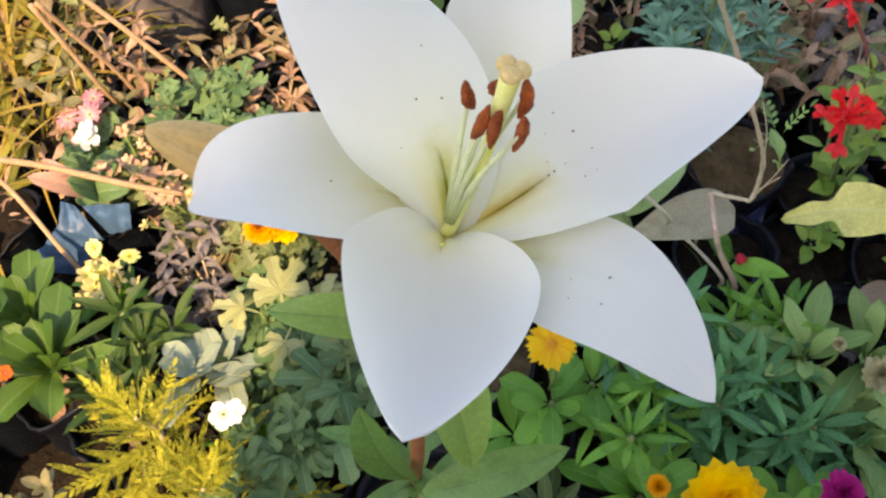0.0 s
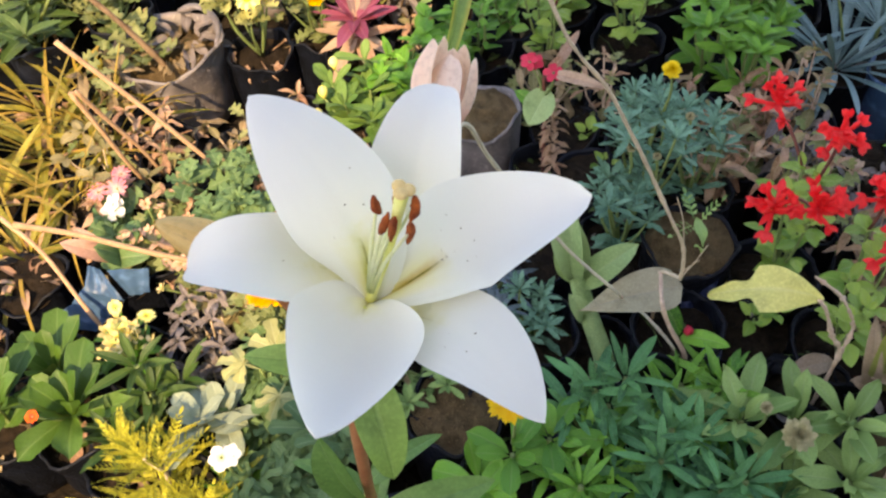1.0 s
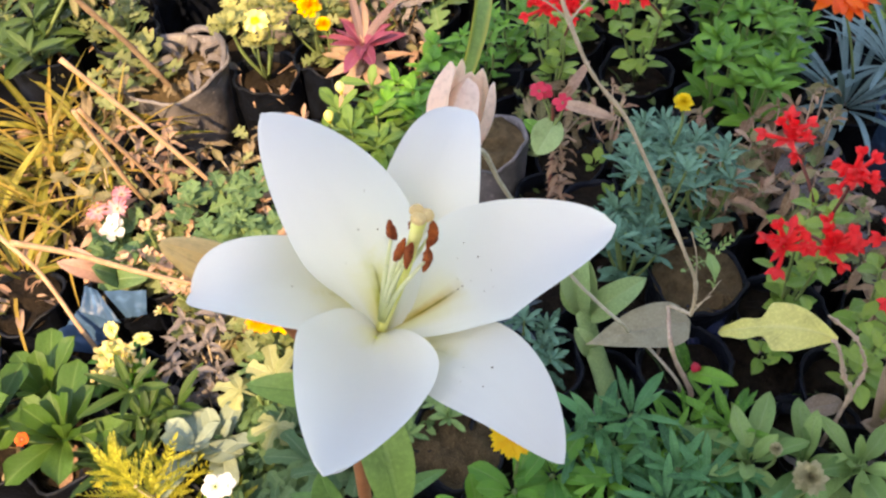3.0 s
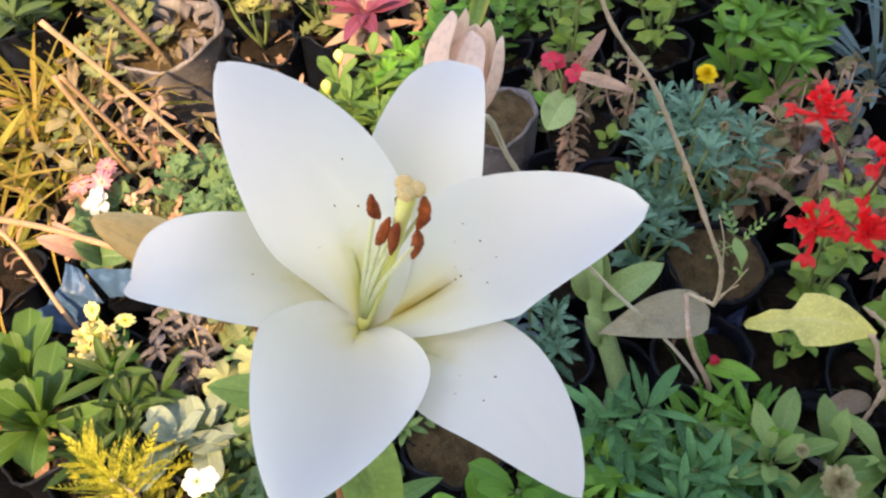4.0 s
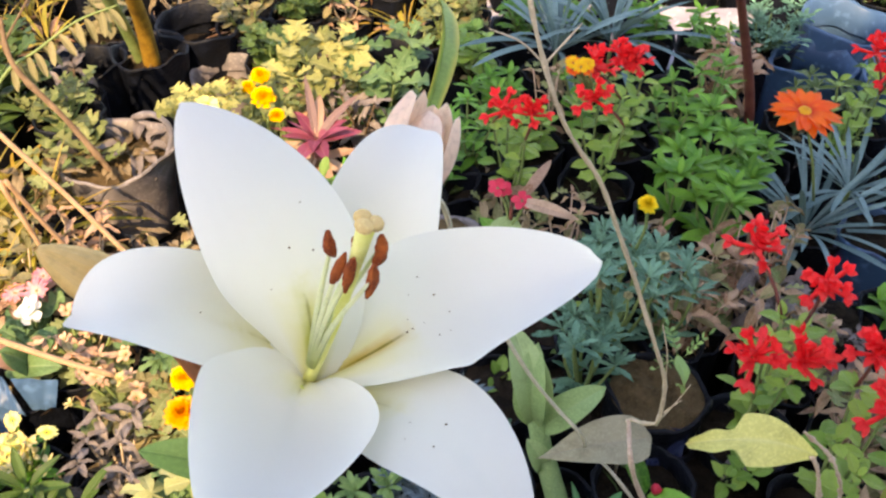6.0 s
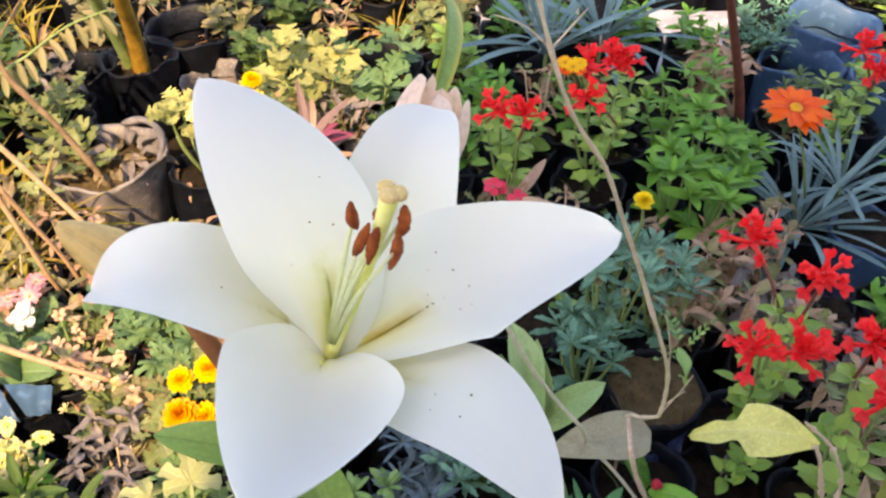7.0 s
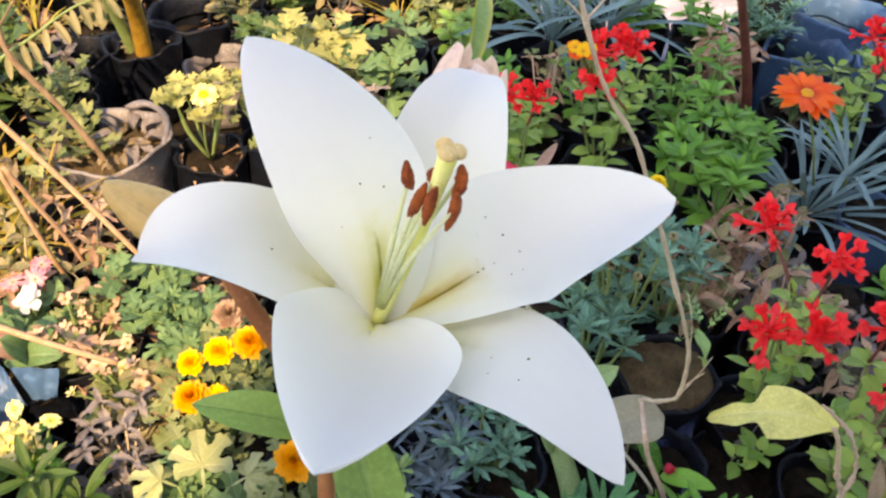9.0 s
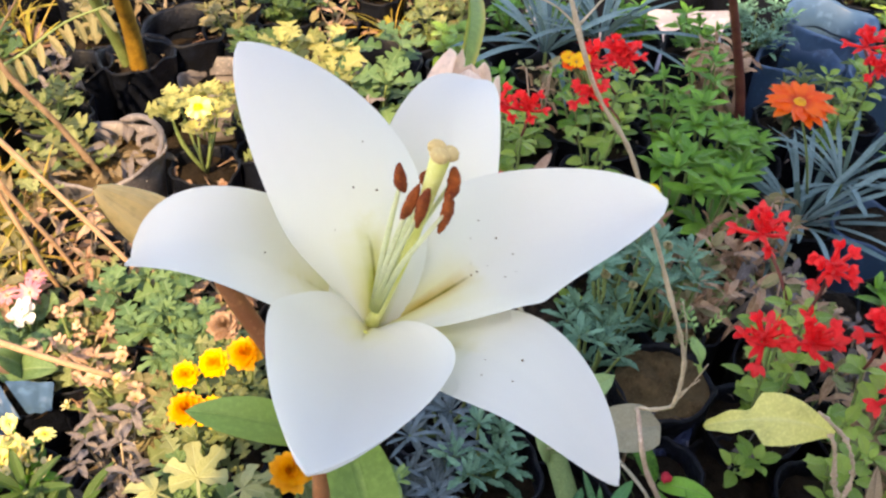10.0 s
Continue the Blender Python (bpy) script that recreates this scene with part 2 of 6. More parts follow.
RED = petal_material("petal_scarlet", (0.95, 0.018, 0.03), (1.0, 0.045, 0.05), (0.85, 0.012, 0.02), 0.5, 0.35)
CRIMSON = petal_material("petal_crimson", (0.62, 0.02, 0.06), (0.74, 0.04, 0.10))
ORANGE = petal_material("petal_orange", (0.96, 0.105, 0.003), (1.0, 0.19, 0.008), (0.62, 0.016, 0.002), 0.5, 0.40)
YELLOW = petal_material("petal_yellow", (0.95, 0.56, 0.006), (0.98, 0.68, 0.012), (0.90, 0.42, 0.005), 0.55, 0.42)
BUTTER = petal_material("petal_butter", (0.90, 0.66, 0.02), (0.95, 0.76, 0.05), (0.80, 0.55, 0.01))
LEMON = petal_material("petal_lemon", (0.88, 0.82, 0.20), (0.93, 0.90, 0.42), (0.85, 0.70, 0.02))
AMBER = petal_material("petal_amber", (0.80, 0.34, 0.006), (0.86, 0.42, 0.01), (0.6, 0.2, 0.004))
WHITE = petal_material("petal_white", (0.80, 0.80, 0.78), (0.86, 0.86, 0.85), (0.70, 0.72, 0.45))
PINK = petal_material("petal_pink", (0.74, 0.20, 0.28), (0.80, 0.36, 0.38), (0.8, 0.5, 0.42))
MAGENTA = petal_material("petal_magenta", (0.42, 0.008, 0.17), (0.52, 0.015, 0.24))
VIOLET = petal_material("petal_violet", (0.06, 0.03, 0.36), (0.10, 0.05, 0.46))

STEM_GREEN = plain_material("stem_green", (0.13, 0.19, 0.06), (0.19, 0.25, 0.09), 70.0, 0.55, 0.3)
STEM_RED = plain_material("stem_dark_red", (0.10, 0.022, 0.02), (0.17, 0.05, 0.035), 50.0, 0.6, 0.4)
STEM_GOLD = plain_material("stem_golden", (0.17, 0.085, 0.012), (0.40, 0.23, 0.03), 40.0, 0.45, 0.3)
TWIG = plain_material("twig_bark", (0.45, 0.35, 0.25), (0.61, 0.49, 0.36), 55.0, 0.85, 0.8)
DARK_WOOD = plain_material("dark_wood", (0.128, 0.08, 0.048), (0.216, 0.144, 0.088), 50.0, 0.85, 0.8)
STRAW = plain_material("straw", (0.368, 0.216, 0.12), (0.48, 0.312, 0.192), 60.0, 0.7, 0.5)
PINK_WOOD = plain_material("pale_wood", (0.48, 0.33, 0.25), (0.64, 0.48, 0.38), 60.0, 0.85, 0.8)
SEED_HEAD = petal_material("seed_head_bracts", (0.36, 0.33, 0.18), (0.56, 0.50, 0.30), (0.30, 0.22, 0.10))
SOIL = plain_material("potting_soil", (0.010, 0.007, 0.005), (0.034, 0.024, 0.016), 60.0, 0.95, 1.0, 0.006, spec=0.15)
DRY_SOIL = plain_material("dry_potting_soil", (0.064, 0.0432, 0.0208), (0.144, 0.1, 0.052), 60.0, 0.95, 1.0, 0.006, spec=0.15)
GROUND = plain_material("ground_soil", (0.010, 0.008, 0.006), (0.028, 0.020, 0.014), 18.0, 0.95, 1.0, 0.012, spec=0.15)
# the bluish second tone of the black stands in for sky sheen
BAG = plain_material("black_bag_plastic", (0.003, 0.004, 0.007), (0.007, 0.010, 0.020), 30.0, 0.42, 0.6, 0.005, 0.62, 0.22)
BAG_GREY = plain_material("faded_bag_plastic", (0.10, 0.092, 0.098), (0.27, 0.24, 0.245), 25.0, 0.42, 0.4, 0.005, 0.65, 0.5)
# black bag folds with their blue sky sheen put into the colour
BAG_BLUE_SHEEN = plain_material("black_bag_blue_sheen", (0.006, 0.010, 0.035), (0.03, 0.05, 0.15), 22.0, 0.22, 0.8, 0.008, 0.45, 0.55)
# primula green, darkened so the colour carries the dappled shade over these plants
PRIMULA_SHADED = leaf_material("leaf_primula_shaded", (0.026, 0.080, 0.009), (0.075, 0.16, 0.026), (0.16, 0.25, 0.08), 0.42, 0.2)
PALE_PLASTIC = plain_material("pale_plastic", (0.24, 0.235, 0.30), (0.38, 0.37, 0.44), 14.0, 0.5, 0.6, 0.006, 0.7, 0.3)
BAG_BLUE = plain_material("blue_bag_plastic", (0.030, 0.080, 0.175), (0.070, 0.145, 0.27), 9.0, 0.38, 0.3, 0.004, 0.6, 0.4)
PLASTER = plain_material("plaster", (0.62, 0.58, 0.52), (0.70, 0.67, 0.61), 3.0, 0.9, 0.3)


# ---- mesh builders ----
def mesh_of(name, verts, faces, uvs=None, material=None, smooth=True):
    me = bpy.data.meshes.new(name)
    me.from_pydata([tuple(v) for v in verts], [], faces)
    if uvs is not None:
        lay = me.uv_layers.new(name="UVMap")
        idx = np.zeros(len(me.loops), dtype=np.int32)
        me.loops.foreach_get("vertex_index", idx)
        lay.data.foreach_set("uv", np.asarray(uvs, dtype=np.float32)[idx].ravel())
    if smooth:
        me.polygons.foreach_set("use_smooth", [True] * len(me.polygons))
    if material:
        me.materials.append(material)
    me.update()
    return me


def joined(pieces):
    """Several (verts, faces, uvs) as one."""
    vs, fs, us, n = [], [], [], 0
    for v, f, u in pieces:
        vs += [tuple(p) for p in v]
        us += list(u)
        fs += [tuple(i + n for i in q) for q in f]
        n = len(vs)
    return vs, fs, us


def moved(piece, m):
    v, f, u = piece
    return [m @ Vector(p) for p in v], f, u


def grid_piece(rows, cols, place):
    vs, us, fs = [], [], []
    for i in range(rows + 1):
        for j in range(cols + 1):
            s, c = i / rows, 2 * j / cols - 1
            vs.append(place(s, c))
            us.append((0.5 + 0.5 * c, s))
    for i in range(rows):
        for j in range(cols):
            a = i * (cols + 1) + j
            fs.append((a, a + 1, a + cols + 2, a + cols + 1))
    return vs, fs, us


def blade(length, width, peak=0.45, tip=1.0, fold=0.25, droop=0.2, wave=0.0, lobes=0, lobe_depth=0.0, rows=10, cols=4, twist=0.0, stalk=0.0, phase=0.0):
    """A leaf blade from the origin along +y, its upper side towards +z."""
    b = tip * 1.0
    a = b * peak / (1 - peak)
    top = (peak ** a) * ((1 - peak) ** b)

    def place(s, c):
        if stalk and s < stalk:
            w = 0.04
        else:
            q = (s - stalk) / (1 - stalk) if stalk else s
            w = max((q ** a) * ((1 - q) ** b) / top, 0.05 if q < 0.5 else 0.0)
            if lobes:
                w *= 1 - lobe_depth * (0.5 + 0.5 * math.cos(2 * math.pi * lobes * q + 0.6)) ** 2.2
        x = 0.5 * width * w * c
        z = fold * abs(x) - droop * length * s * s + wave * width * math.sin(9 * s + 2.5 * c + phase) * abs(c)
        ang = twist * s
        ahead = 0.22 * abs(x) * (1 if lobes else 0)
        return Vector((x * math.cos(ang), length * s * (1 - 0.25 * droop * s) + ahead, z + x * math.sin(ang)))

    return grid_piece(rows, cols, place)


def pinnate(length, pairs, leaf_len, leaf_w, droop=0.2, angle=48, taper=0.5, rows=3):
    """A feathered leaf: leaflets in pairs on a midrib."""
    out = [blade(length, 0.05 * length, 0.3, 0.6, 0.3, droop, rows=6, cols=2)]
    for k in range(pairs):
        s = 0.18 + 0.8 * k / pairs
        y, z = length * s, -droop * length * s * s
        size = (1 - taper * abs(s - 0.5) * 1.6)
        for side in (-1, 1):
            m = Matrix.Translation((0, y, z)) @ Matrix.Rotation(radians(-side * angle), 4, "Z") @ Matrix.Rotation(radians(12), 4, "X")
            out.append(moved(blade(leaf_len * size, leaf_w * size, 0.5, 0.8, 0.3, 0.15, rows=rows, cols=2), m))
    m = Matrix.Translation((0, length * 0.97, -droop * length * 0.95))
    out.append(moved(blade(leaf_len, leaf_w, 0.5, 0.8, 0.3, 0.15, rows=rows, cols=2), m))
    return joined(out)


def tube(points, radii, sides=8, cap=True):
    """A round stem along points."""
    pts = [Vector(p) for p in points]
    vs, us, fs = [], [], []
    side = None
    for i, p in enumerate(pts):
        d = (pts[min(i + 1, len(pts) - 1)] - pts[max(i - 1, 0)]).normalized()
        if side is None:
            side = d.orthogonal().normalized()
        side = (side - d * side.dot(d)).normalized()
        up = d.cross(side)
        r = radii[i] if isinstance(radii, (list, tuple)) else radii
        for k in range(sides):
            a = 2 * math.pi * k / sides
            vs.append(p + r * (math.cos(a) * side + math.sin(a) * up))
            us.append((k / sides, i / max(1, len(pts) - 1)))
    for i in range(len(pts) - 1):
        for k in range(sides):
            a, b = i * sides + k, i * sides + (k + 1) % sides
            fs.append((a, b, b + sides, a + sides))
    if cap:
        fs.append(tuple(reversed(range(sides))))
        fs.append(tuple(range((len(pts) - 1) * sides, len(pts) * sides)))
    return vs, fs, us


def curve_points(ctrl, n):
    """Points on a smooth line through ctrl."""
    c = [Vector(p) for p in ctrl]
    c = [2 * c[0] - c[1]] + c + [2 * c[-1] - c[-2]]
    out = []
    spans = len(c) - 3
    for k in range(n + 1):
        f = k / n * spans
        i = min(int(f), spans - 1)
        u = f - i
        a, b, d, e = c[i:i + 4]
        out.append(0.5 * (2 * b + (d - a) * u + (2 * a - 5 * b + 4 * d - e) * u * u + (3 * b - a - 3 * d + e) * u ** 3))
    return out


def knobbly(ctrl, r0, r1, n, rng, knots=0.25, sides=8):
    pts = curve_points(ctrl, n)
    rad = [(r0 + (r1 - r0) * i / n) * (1 + knots * (rng.random() - 0.4) * (1.6 if i % 4 == 0 else 0.6)) for i in range(n + 1)]
    return tube(pts, rad, sides)


def part(name, piece, material, parent, label="", m=None):
    """One mesh object under a thing or part. piece: (verts, faces, uvs) or a ready mesh."""
    me = piece if isinstance(piece, bpy.types.Mesh) else mesh_of(name, piece[0], piece[1], piece[2], material)
    ob = new(name, me)
    ob.parent = parent
    if m is not None:
        ob.matrix_local = m
    if label:
        ob["label"] = label
    return ob


def thing(name, label, category, x, y, z=0.0, group="", kind="", turn=0.0):
    ob = new(name)
    ob.empty_display_size = 0.02
    ob.matrix_world = pose(x, y, z, 0, 0, turn)
    return tagged(ob, label, category, group, kind)


def facing(at, normal, spin=0.0):
    """A pose at a place whose z looks along normal."""
    q = Vector(normal).normalized().to_track_quat("Z", "Y").to_matrix().to_4x4()
    return Matrix.Translation(at) @ q @ Matrix.Rotation(spin, 4, "Z")


# ---- pots ----
def bag_piece(r, h, seed, flare=0.0, fold=0.0055, thick=0.0015, squash=0.0):
    """A soft nursery bag: creased wall, rolled uneven rim, inner wall down to the soil, bottom."""
    prof = [(0.80, 0.0), (0.97, 0.012), (1.0, 0.25 * h), (1.0, 0.6 * h), (1.0 + flare, 0.9 * h), (1.03 + flare, 1.0 * h), (1.06 + flare, 1.03 * h), (1.02 + flare, 1.05 * h), (0.96 + flare, 1.02 * h), (0.95, 0.85 * h), (0.94, 0.75 * h)]
    n = 36
    vs, us, fs = [], [], []
    for i, (k, z) in enumerate(prof):
        for j in range(n):
            a = 2 * math.pi * j / n
            v = Vector((math.cos(a) * 2.2, math.sin(a) * 2.2, z * 22 + seed * 7.3))
            crease = noise.noise(v) * fold + noise.noise(v * 2.7) * fold * 0.3
            lift = noise.noise(Vector((math.cos(a) * 1.4, math.sin(a) * 1.4, seed * 3.1))) * 0.016 * min(1, z / h) if z > 0.5 * h else 0
            rr = r * k + crease * (0.4 + min(1, z / h))
            vs.append((rr * math.cos(a), rr * math.sin(a) * (1 - squash), max(0.0, z + lift)))
            us.append((j / n, i / len(prof)))
    for i in range(len(prof) - 1):
        for j in range(n):
            a, b = i * n + j, i * n + (j + 1) % n
            fs.append((a, b, b + n, a + n))
    fs.append(tuple(reversed(range(n))))
    return vs, fs, us


def soil_piece(r, z, seed, squash=0.0):
    n, rings = 28, 7
    vs, us, fs = [(0, 0, z + 0.004)], [(0.5, 0.5)], []
    for i in range(1, rings + 1):
        for j in range(n):
            a = 2 * math.pi * j / n
            rr = r * i / rings
            p = Vector((rr * math.cos(a), rr * math.sin(a) * (1 - squash), 0))
            dz = 0.010 * noise.noise(p * 40 + Vector((seed, 0, 0))) + 0.006 * noise.noise(p * 120 + Vector((0, seed, 0)))
            vs.append((p.x, p.y, z + dz - 0.006 * (i / rings) ** 2))
            us.append((0.5 + p.x, 0.5 + p.y))
    for j in range(n):
        fs.append((0, 1 + j, 1 + (j + 1) % n))
    for i in range(rings - 1):
        for j in range(n):
            a, b = 1 + i * n + j, 1 + i * n + (j + 1) % n
            fs.append((a, a + n, b + n, b))
    return vs, fs, us


BAGS = {}


def give_pot(ob, r=0.055, h=0.16, skin=None, seed=0, fill=0.9, flare=0.0, label="", squash=0.0, earth=None):
    """Bag and soil under a plant; returns the height of the soil."""
    skin = skin or BAG
    earth = earth or SOIL
    key = (round(r, 4), round(h, 3), skin.name, seed % 4, flare, fill, squash, earth.name)
    if key not in BAGS:
        BAGS[key] = (mesh_of("bag", *bag_piece(r, h, seed % 4, flare, squash=squash), skin), mesh_of("soil", *soil_piece(r * 0.97, h * fill, seed % 4, squash), earth))
    turn = pose(0, 0, 0, 0, 0, 40 * seed)
    part("bag", BAGS[key][0], None, ob, label, turn)
    part("soil", BAGS[key][1], None, ob, "", turn)
    return h * fill


def fold_of_plastic(corners, seed, at=(-0.500, 0.640, 0)):
    """A creased sheet between four corners, with thickness."""
    a, b, c, d = [Vector(q) - Vector(at) for q in corners]

    def place(s, q):
        f = q * 0.5 + 0.5
        v = (a.lerp(b, s)).lerp(d.lerp(c, s), f)
        w = 0.004 * abs(2 * ((s * 2.3 + 0.4 * f + 0.3 * seed) % 1.0) - 1) + 0.010 * noise.noise(v * 22 + Vector((seed, 0, 0))) + 0.004 * noise.noise(v * 70)
        return v + Vector((0, -0.3 * w, w))

    top = grid_piece(22, 14, place)
    n = len(top[0])
    vs = [Vector(v) for v in top[0]]
    return vs + [v - Vector((0, -0.0003, 0.0008)) for v in vs], top[1] + [tuple(n + k for k in reversed(f)) for f in top[1]], top[2] + top[2]


# ---- fallen leaves and bits of stalk on the soil ----
def litter_piece(seed, n, r, size):
    rng = random.Random(seed)
    out = []
    for k in range(n):
        a, d = rng.uniform(0, 6.283), r * math.sqrt(rng.random())
        ln = size * rng.uniform(0.6, 1.4)
        m = pose(d * math.cos(a), d * math.sin(a), rng.uniform(0.002, 0.012), rng.uniform(-14, 22), rng.uniform(-40, 40), rng.uniform(0, 360))
        if k % 4 == 3:
            out.append(moved(tube([(0, -ln, 0), (0.003, 0, 0.003), (0, ln, 0)], [0.0008, 0.0012, 0.0007], 5), m))
        else:
            out.append(moved(blade(ln, ln * rng.uniform(0.25, 0.5), 0.5, 0.8, 0.6, 0.4, 0.2, rows=6, cols=2, phase=rng.uniform(0, 6)), m))
    return joined(out)


LITTER = {}


def give_litter(ob, top, sunny, seed):
    if not LITTER:
        # sun and shade put into the litter colour: paler set, darker set
        for k in range(4):
            LITTER[True, k] = mesh_of("litter", *litter_piece(k, 10, 0.048, 0.024), (DRY_PINK, DRY, CREAM, DRY_PINK)[k])
            LITTER[False, k] = mesh_of("litter", *litter_piece(10 + k, 6, 0.046, 0.022), (DRY, DRY_GREY, DARK_GREEN, DARK_GREEN)[k])
    tagged(part("litter", LITTER[sunny, seed % 4], None, ob, "fallen dry leaves on the soil", pose(0, 0, top, 0, 0, 77 * seed)), kind="stuff")


# ---- leaf shapes, shared between plants ----
def kinds(name, material, makers):
    return [mesh_of(name, *p, material) for p in makers]


def leaf_set(material, width, peak=0.5, tip=0.9, **more):
    """Three leaves of unit length that differ in bend and waviness."""
    base = dict(fold=0.25, droop=0.2, wave=0.03)
    base.update(more)
    out = []
    for k in range(3):
        o = dict(base)
        o["droop"] = base["droop"] * (0.4 + 0.7 * k)
        o["wave"] = base["wave"] * (0.6 + 0.5 * k)
        o["phase"] = 1.7 * k + base.get("phase", 0.0)
        o["twist"] = (-0.25, 0.15, 0.3)[k]
        out.append(blade(1.0, width * (0.92, 1.0, 1.1)[k], peak, tip, **o))
    return kinds("leaf", material, out)


def pinnate_set(material, pairs, leaf_len, leaf_w, **more):
    return kinds("leaf", material, [pinnate(1.0, pairs, leaf_len, leaf_w, droop=d, **more) for d in (0.08, 0.2, 0.35)])


def palmate_set(material, wide=0.28):
    """Three leaves cut into five rounded lobes."""
    out = []
    for k in range(3):
        rng = random.Random(40 + k)
        lobes = [blade(0.42, 0.05, 0.5, 0.9, 0.1, 0.0, rows=4, cols=2)]
        for j, az in enumerate((-92, -46, 0, 46, 92)):
            ln = (0.42, 0.56, 0.66, 0.56, 0.42)[j] * rng.uniform(0.92, 1.08)
            lobes.append(moved(blade(ln, wide, 0.64, 0.4, 0.2, (0.15, 0.3, 0.45)[k], 0.03, lobes=1.5, lobe_depth=0.38, rows=9, cols=4, phase=1.3 * j), pose(0, 0.34, 0.006 * (j % 2), rng.uniform(-6, 6), 0, az + rng.uniform(-6, 6))))
        out.append(joined(lobes))
    return kinds("leaf", material, out)


def fuse(name, items, parent, label=""):
    """Many small alike leaves of one branch or tuft as one part. items: (mesh, matrix)."""
    if not items:
        return None
    vs, fs, us, n, mats, which = [], [], [], 0, [], []
    for me, m in items:
        if me.materials[0] not in mats:
            mats.append(me.materials[0])
        if me.name not in RAW:
            co = np.empty(len(me.vertices) * 3)
            me.vertices.foreach_get("co", co)
            uv = np.empty(len(me.loops) * 2)
            me.uv_layers[0].data.foreach_get("uv", uv)
            at_vert = np.zeros((len(me.vertices), 2))
            idx = np.empty(len(me.loops), dtype=np.int32)
            me.loops.foreach_get("vertex_index", idx)
            at_vert[idx] = uv.reshape(-1, 2)
            RAW[me.name] = (co.reshape(-1, 3), [tuple(p.vertices) for p in me.polygons], at_vert)
        co, polys, uv = RAW[me.name]
        mm = np.array(m)
        vs.append(co @ mm[:3, :3].T + mm[:3, 3])
        us.append(uv)
        fs += [tuple(i + n for i in p) for p in polys]
        which += [mats.index(me.materials[0])] * len(polys)
        n += len(co)
    done = mesh_of(name, np.concatenate(vs), fs, np.concatenate(us))
    for one in mats:
        done.materials.append(one)
    done.polygons.foreach_set("material_index", which)
    return tagged(part(name, done, None, parent, label), kind="stuff")


RAW = {}


def rosette(ob, at, meshes, n, lengths, lifts, seed, name="leaf", start=0.0, spread=0.004, label="", held=None):
    """Leaves round a crown. lifts: degrees above level, first and last."""
    rng = random.Random(seed)
    for k in range(n):
        f = k / max(1, n - 1)
        az = math.degrees(start) + 137.5 * k + rng.uniform(-14, 14)
        el = lifts[0] + (lifts[1] - lifts[0]) * f + rng.uniform(-9, 9)
        ln = (lengths[0] + (lengths[1] - lengths[0]) * f) * rng.uniform(0.85, 1.15)
        m = Matrix.Translation(Vector(at)) @ pose(0, 0, 0, 0, 0, az) @ pose(0, spread, 0, el, rng.uniform(-15, 15), 0) @ Matrix.Diagonal((ln, ln, ln, 1))
        if held is None:
            part(name, meshes[rng.randrange(len(meshes))], None, ob, label, m)
        else:
            held.append((meshes[rng.randrange(len(meshes))], m))


def bush(ob, at, height, spread, stems, nodes, meshes, leaf_len, stem_mat, seed, stem_r=0.0022, lift=22, crown=4, lean=(0, 0), opposite=True, fused=False):
    """Branching plant: stems from the soil, leaves in pairs on them, a tuft at each tip. Returns the tips."""
    rng = random.Random(seed)
    tips, sticks = [], []
    for k in range(stems):
        held = [] if fused else None
        az = 2 * math.pi * (k + rng.uniform(-0.3, 0.3)) / stems
        out = spread * (0.25 if k == 0 and stems > 2 else rng.uniform(0.6, 1.1))
        h = height * rng.uniform(0.78, 1.05)
        a = Vector(at)
        tip = a + Vector((math.cos(az) * out + lean[0], math.sin(az) * out + lean[1], h))
        mid = a.lerp(tip, 0.5) + Vector((math.cos(az), math.sin(az), 0)) * out * 0.12 + Vector((rng.uniform(-1, 1), rng.uniform(-1, 1), 0)) * 0.006
        pts = curve_points([a, mid, tip], 6)
        one = tube(pts, [stem_r * (1.2 - 0.5 * i / 6) for i in range(7)], 6)
        if fused:
            sticks.append(one)
        else:
            part("stem", one, stem_mat, ob)
        for j in range(nodes):
            f = 0.28 + 0.66 * j / max(1, nodes - 1)
            p = pts[int(f * 6)].lerp(pts[min(6, int(f * 6) + 1)], f * 6 - int(f * 6))
            base_az = 90 * (j % 2) + math.degrees(az) + rng.uniform(-25, 25)
            for side in ((0, 180) if opposite else (rng.uniform(0, 360),)):
                ln = leaf_len * rng.uniform(0.75, 1.15) * (1.1 - 0.35 * f)
                m = Matrix.Translation(p) @ pose(0, 0, 0, 0, 0, base_az + side) @ pose(0, 0.002, 0, lift + rng.uniform(-18, 18), rng.uniform(-14, 14), 0) @ Matrix.Diagonal((ln, ln, ln, 1))
                if fused:
                    held.append((meshes[rng.randrange(len(meshes))], m))
                else:
                    part("leaf", meshes[rng.randrange(len(meshes))], None, ob, "", m)
        rosette(ob, tip, meshes, crown, (leaf_len * 0.75, leaf_len * 0.4), (20, 62), seed * 31 + k, start=az, spread=0.001, held=held)
        if fused:
            fuse("foliage", held, ob)
        tips.append(tip)
    if sticks:
        tagged(part("stem", joined(sticks), stem_mat, ob), kind="stuff")
    return tips


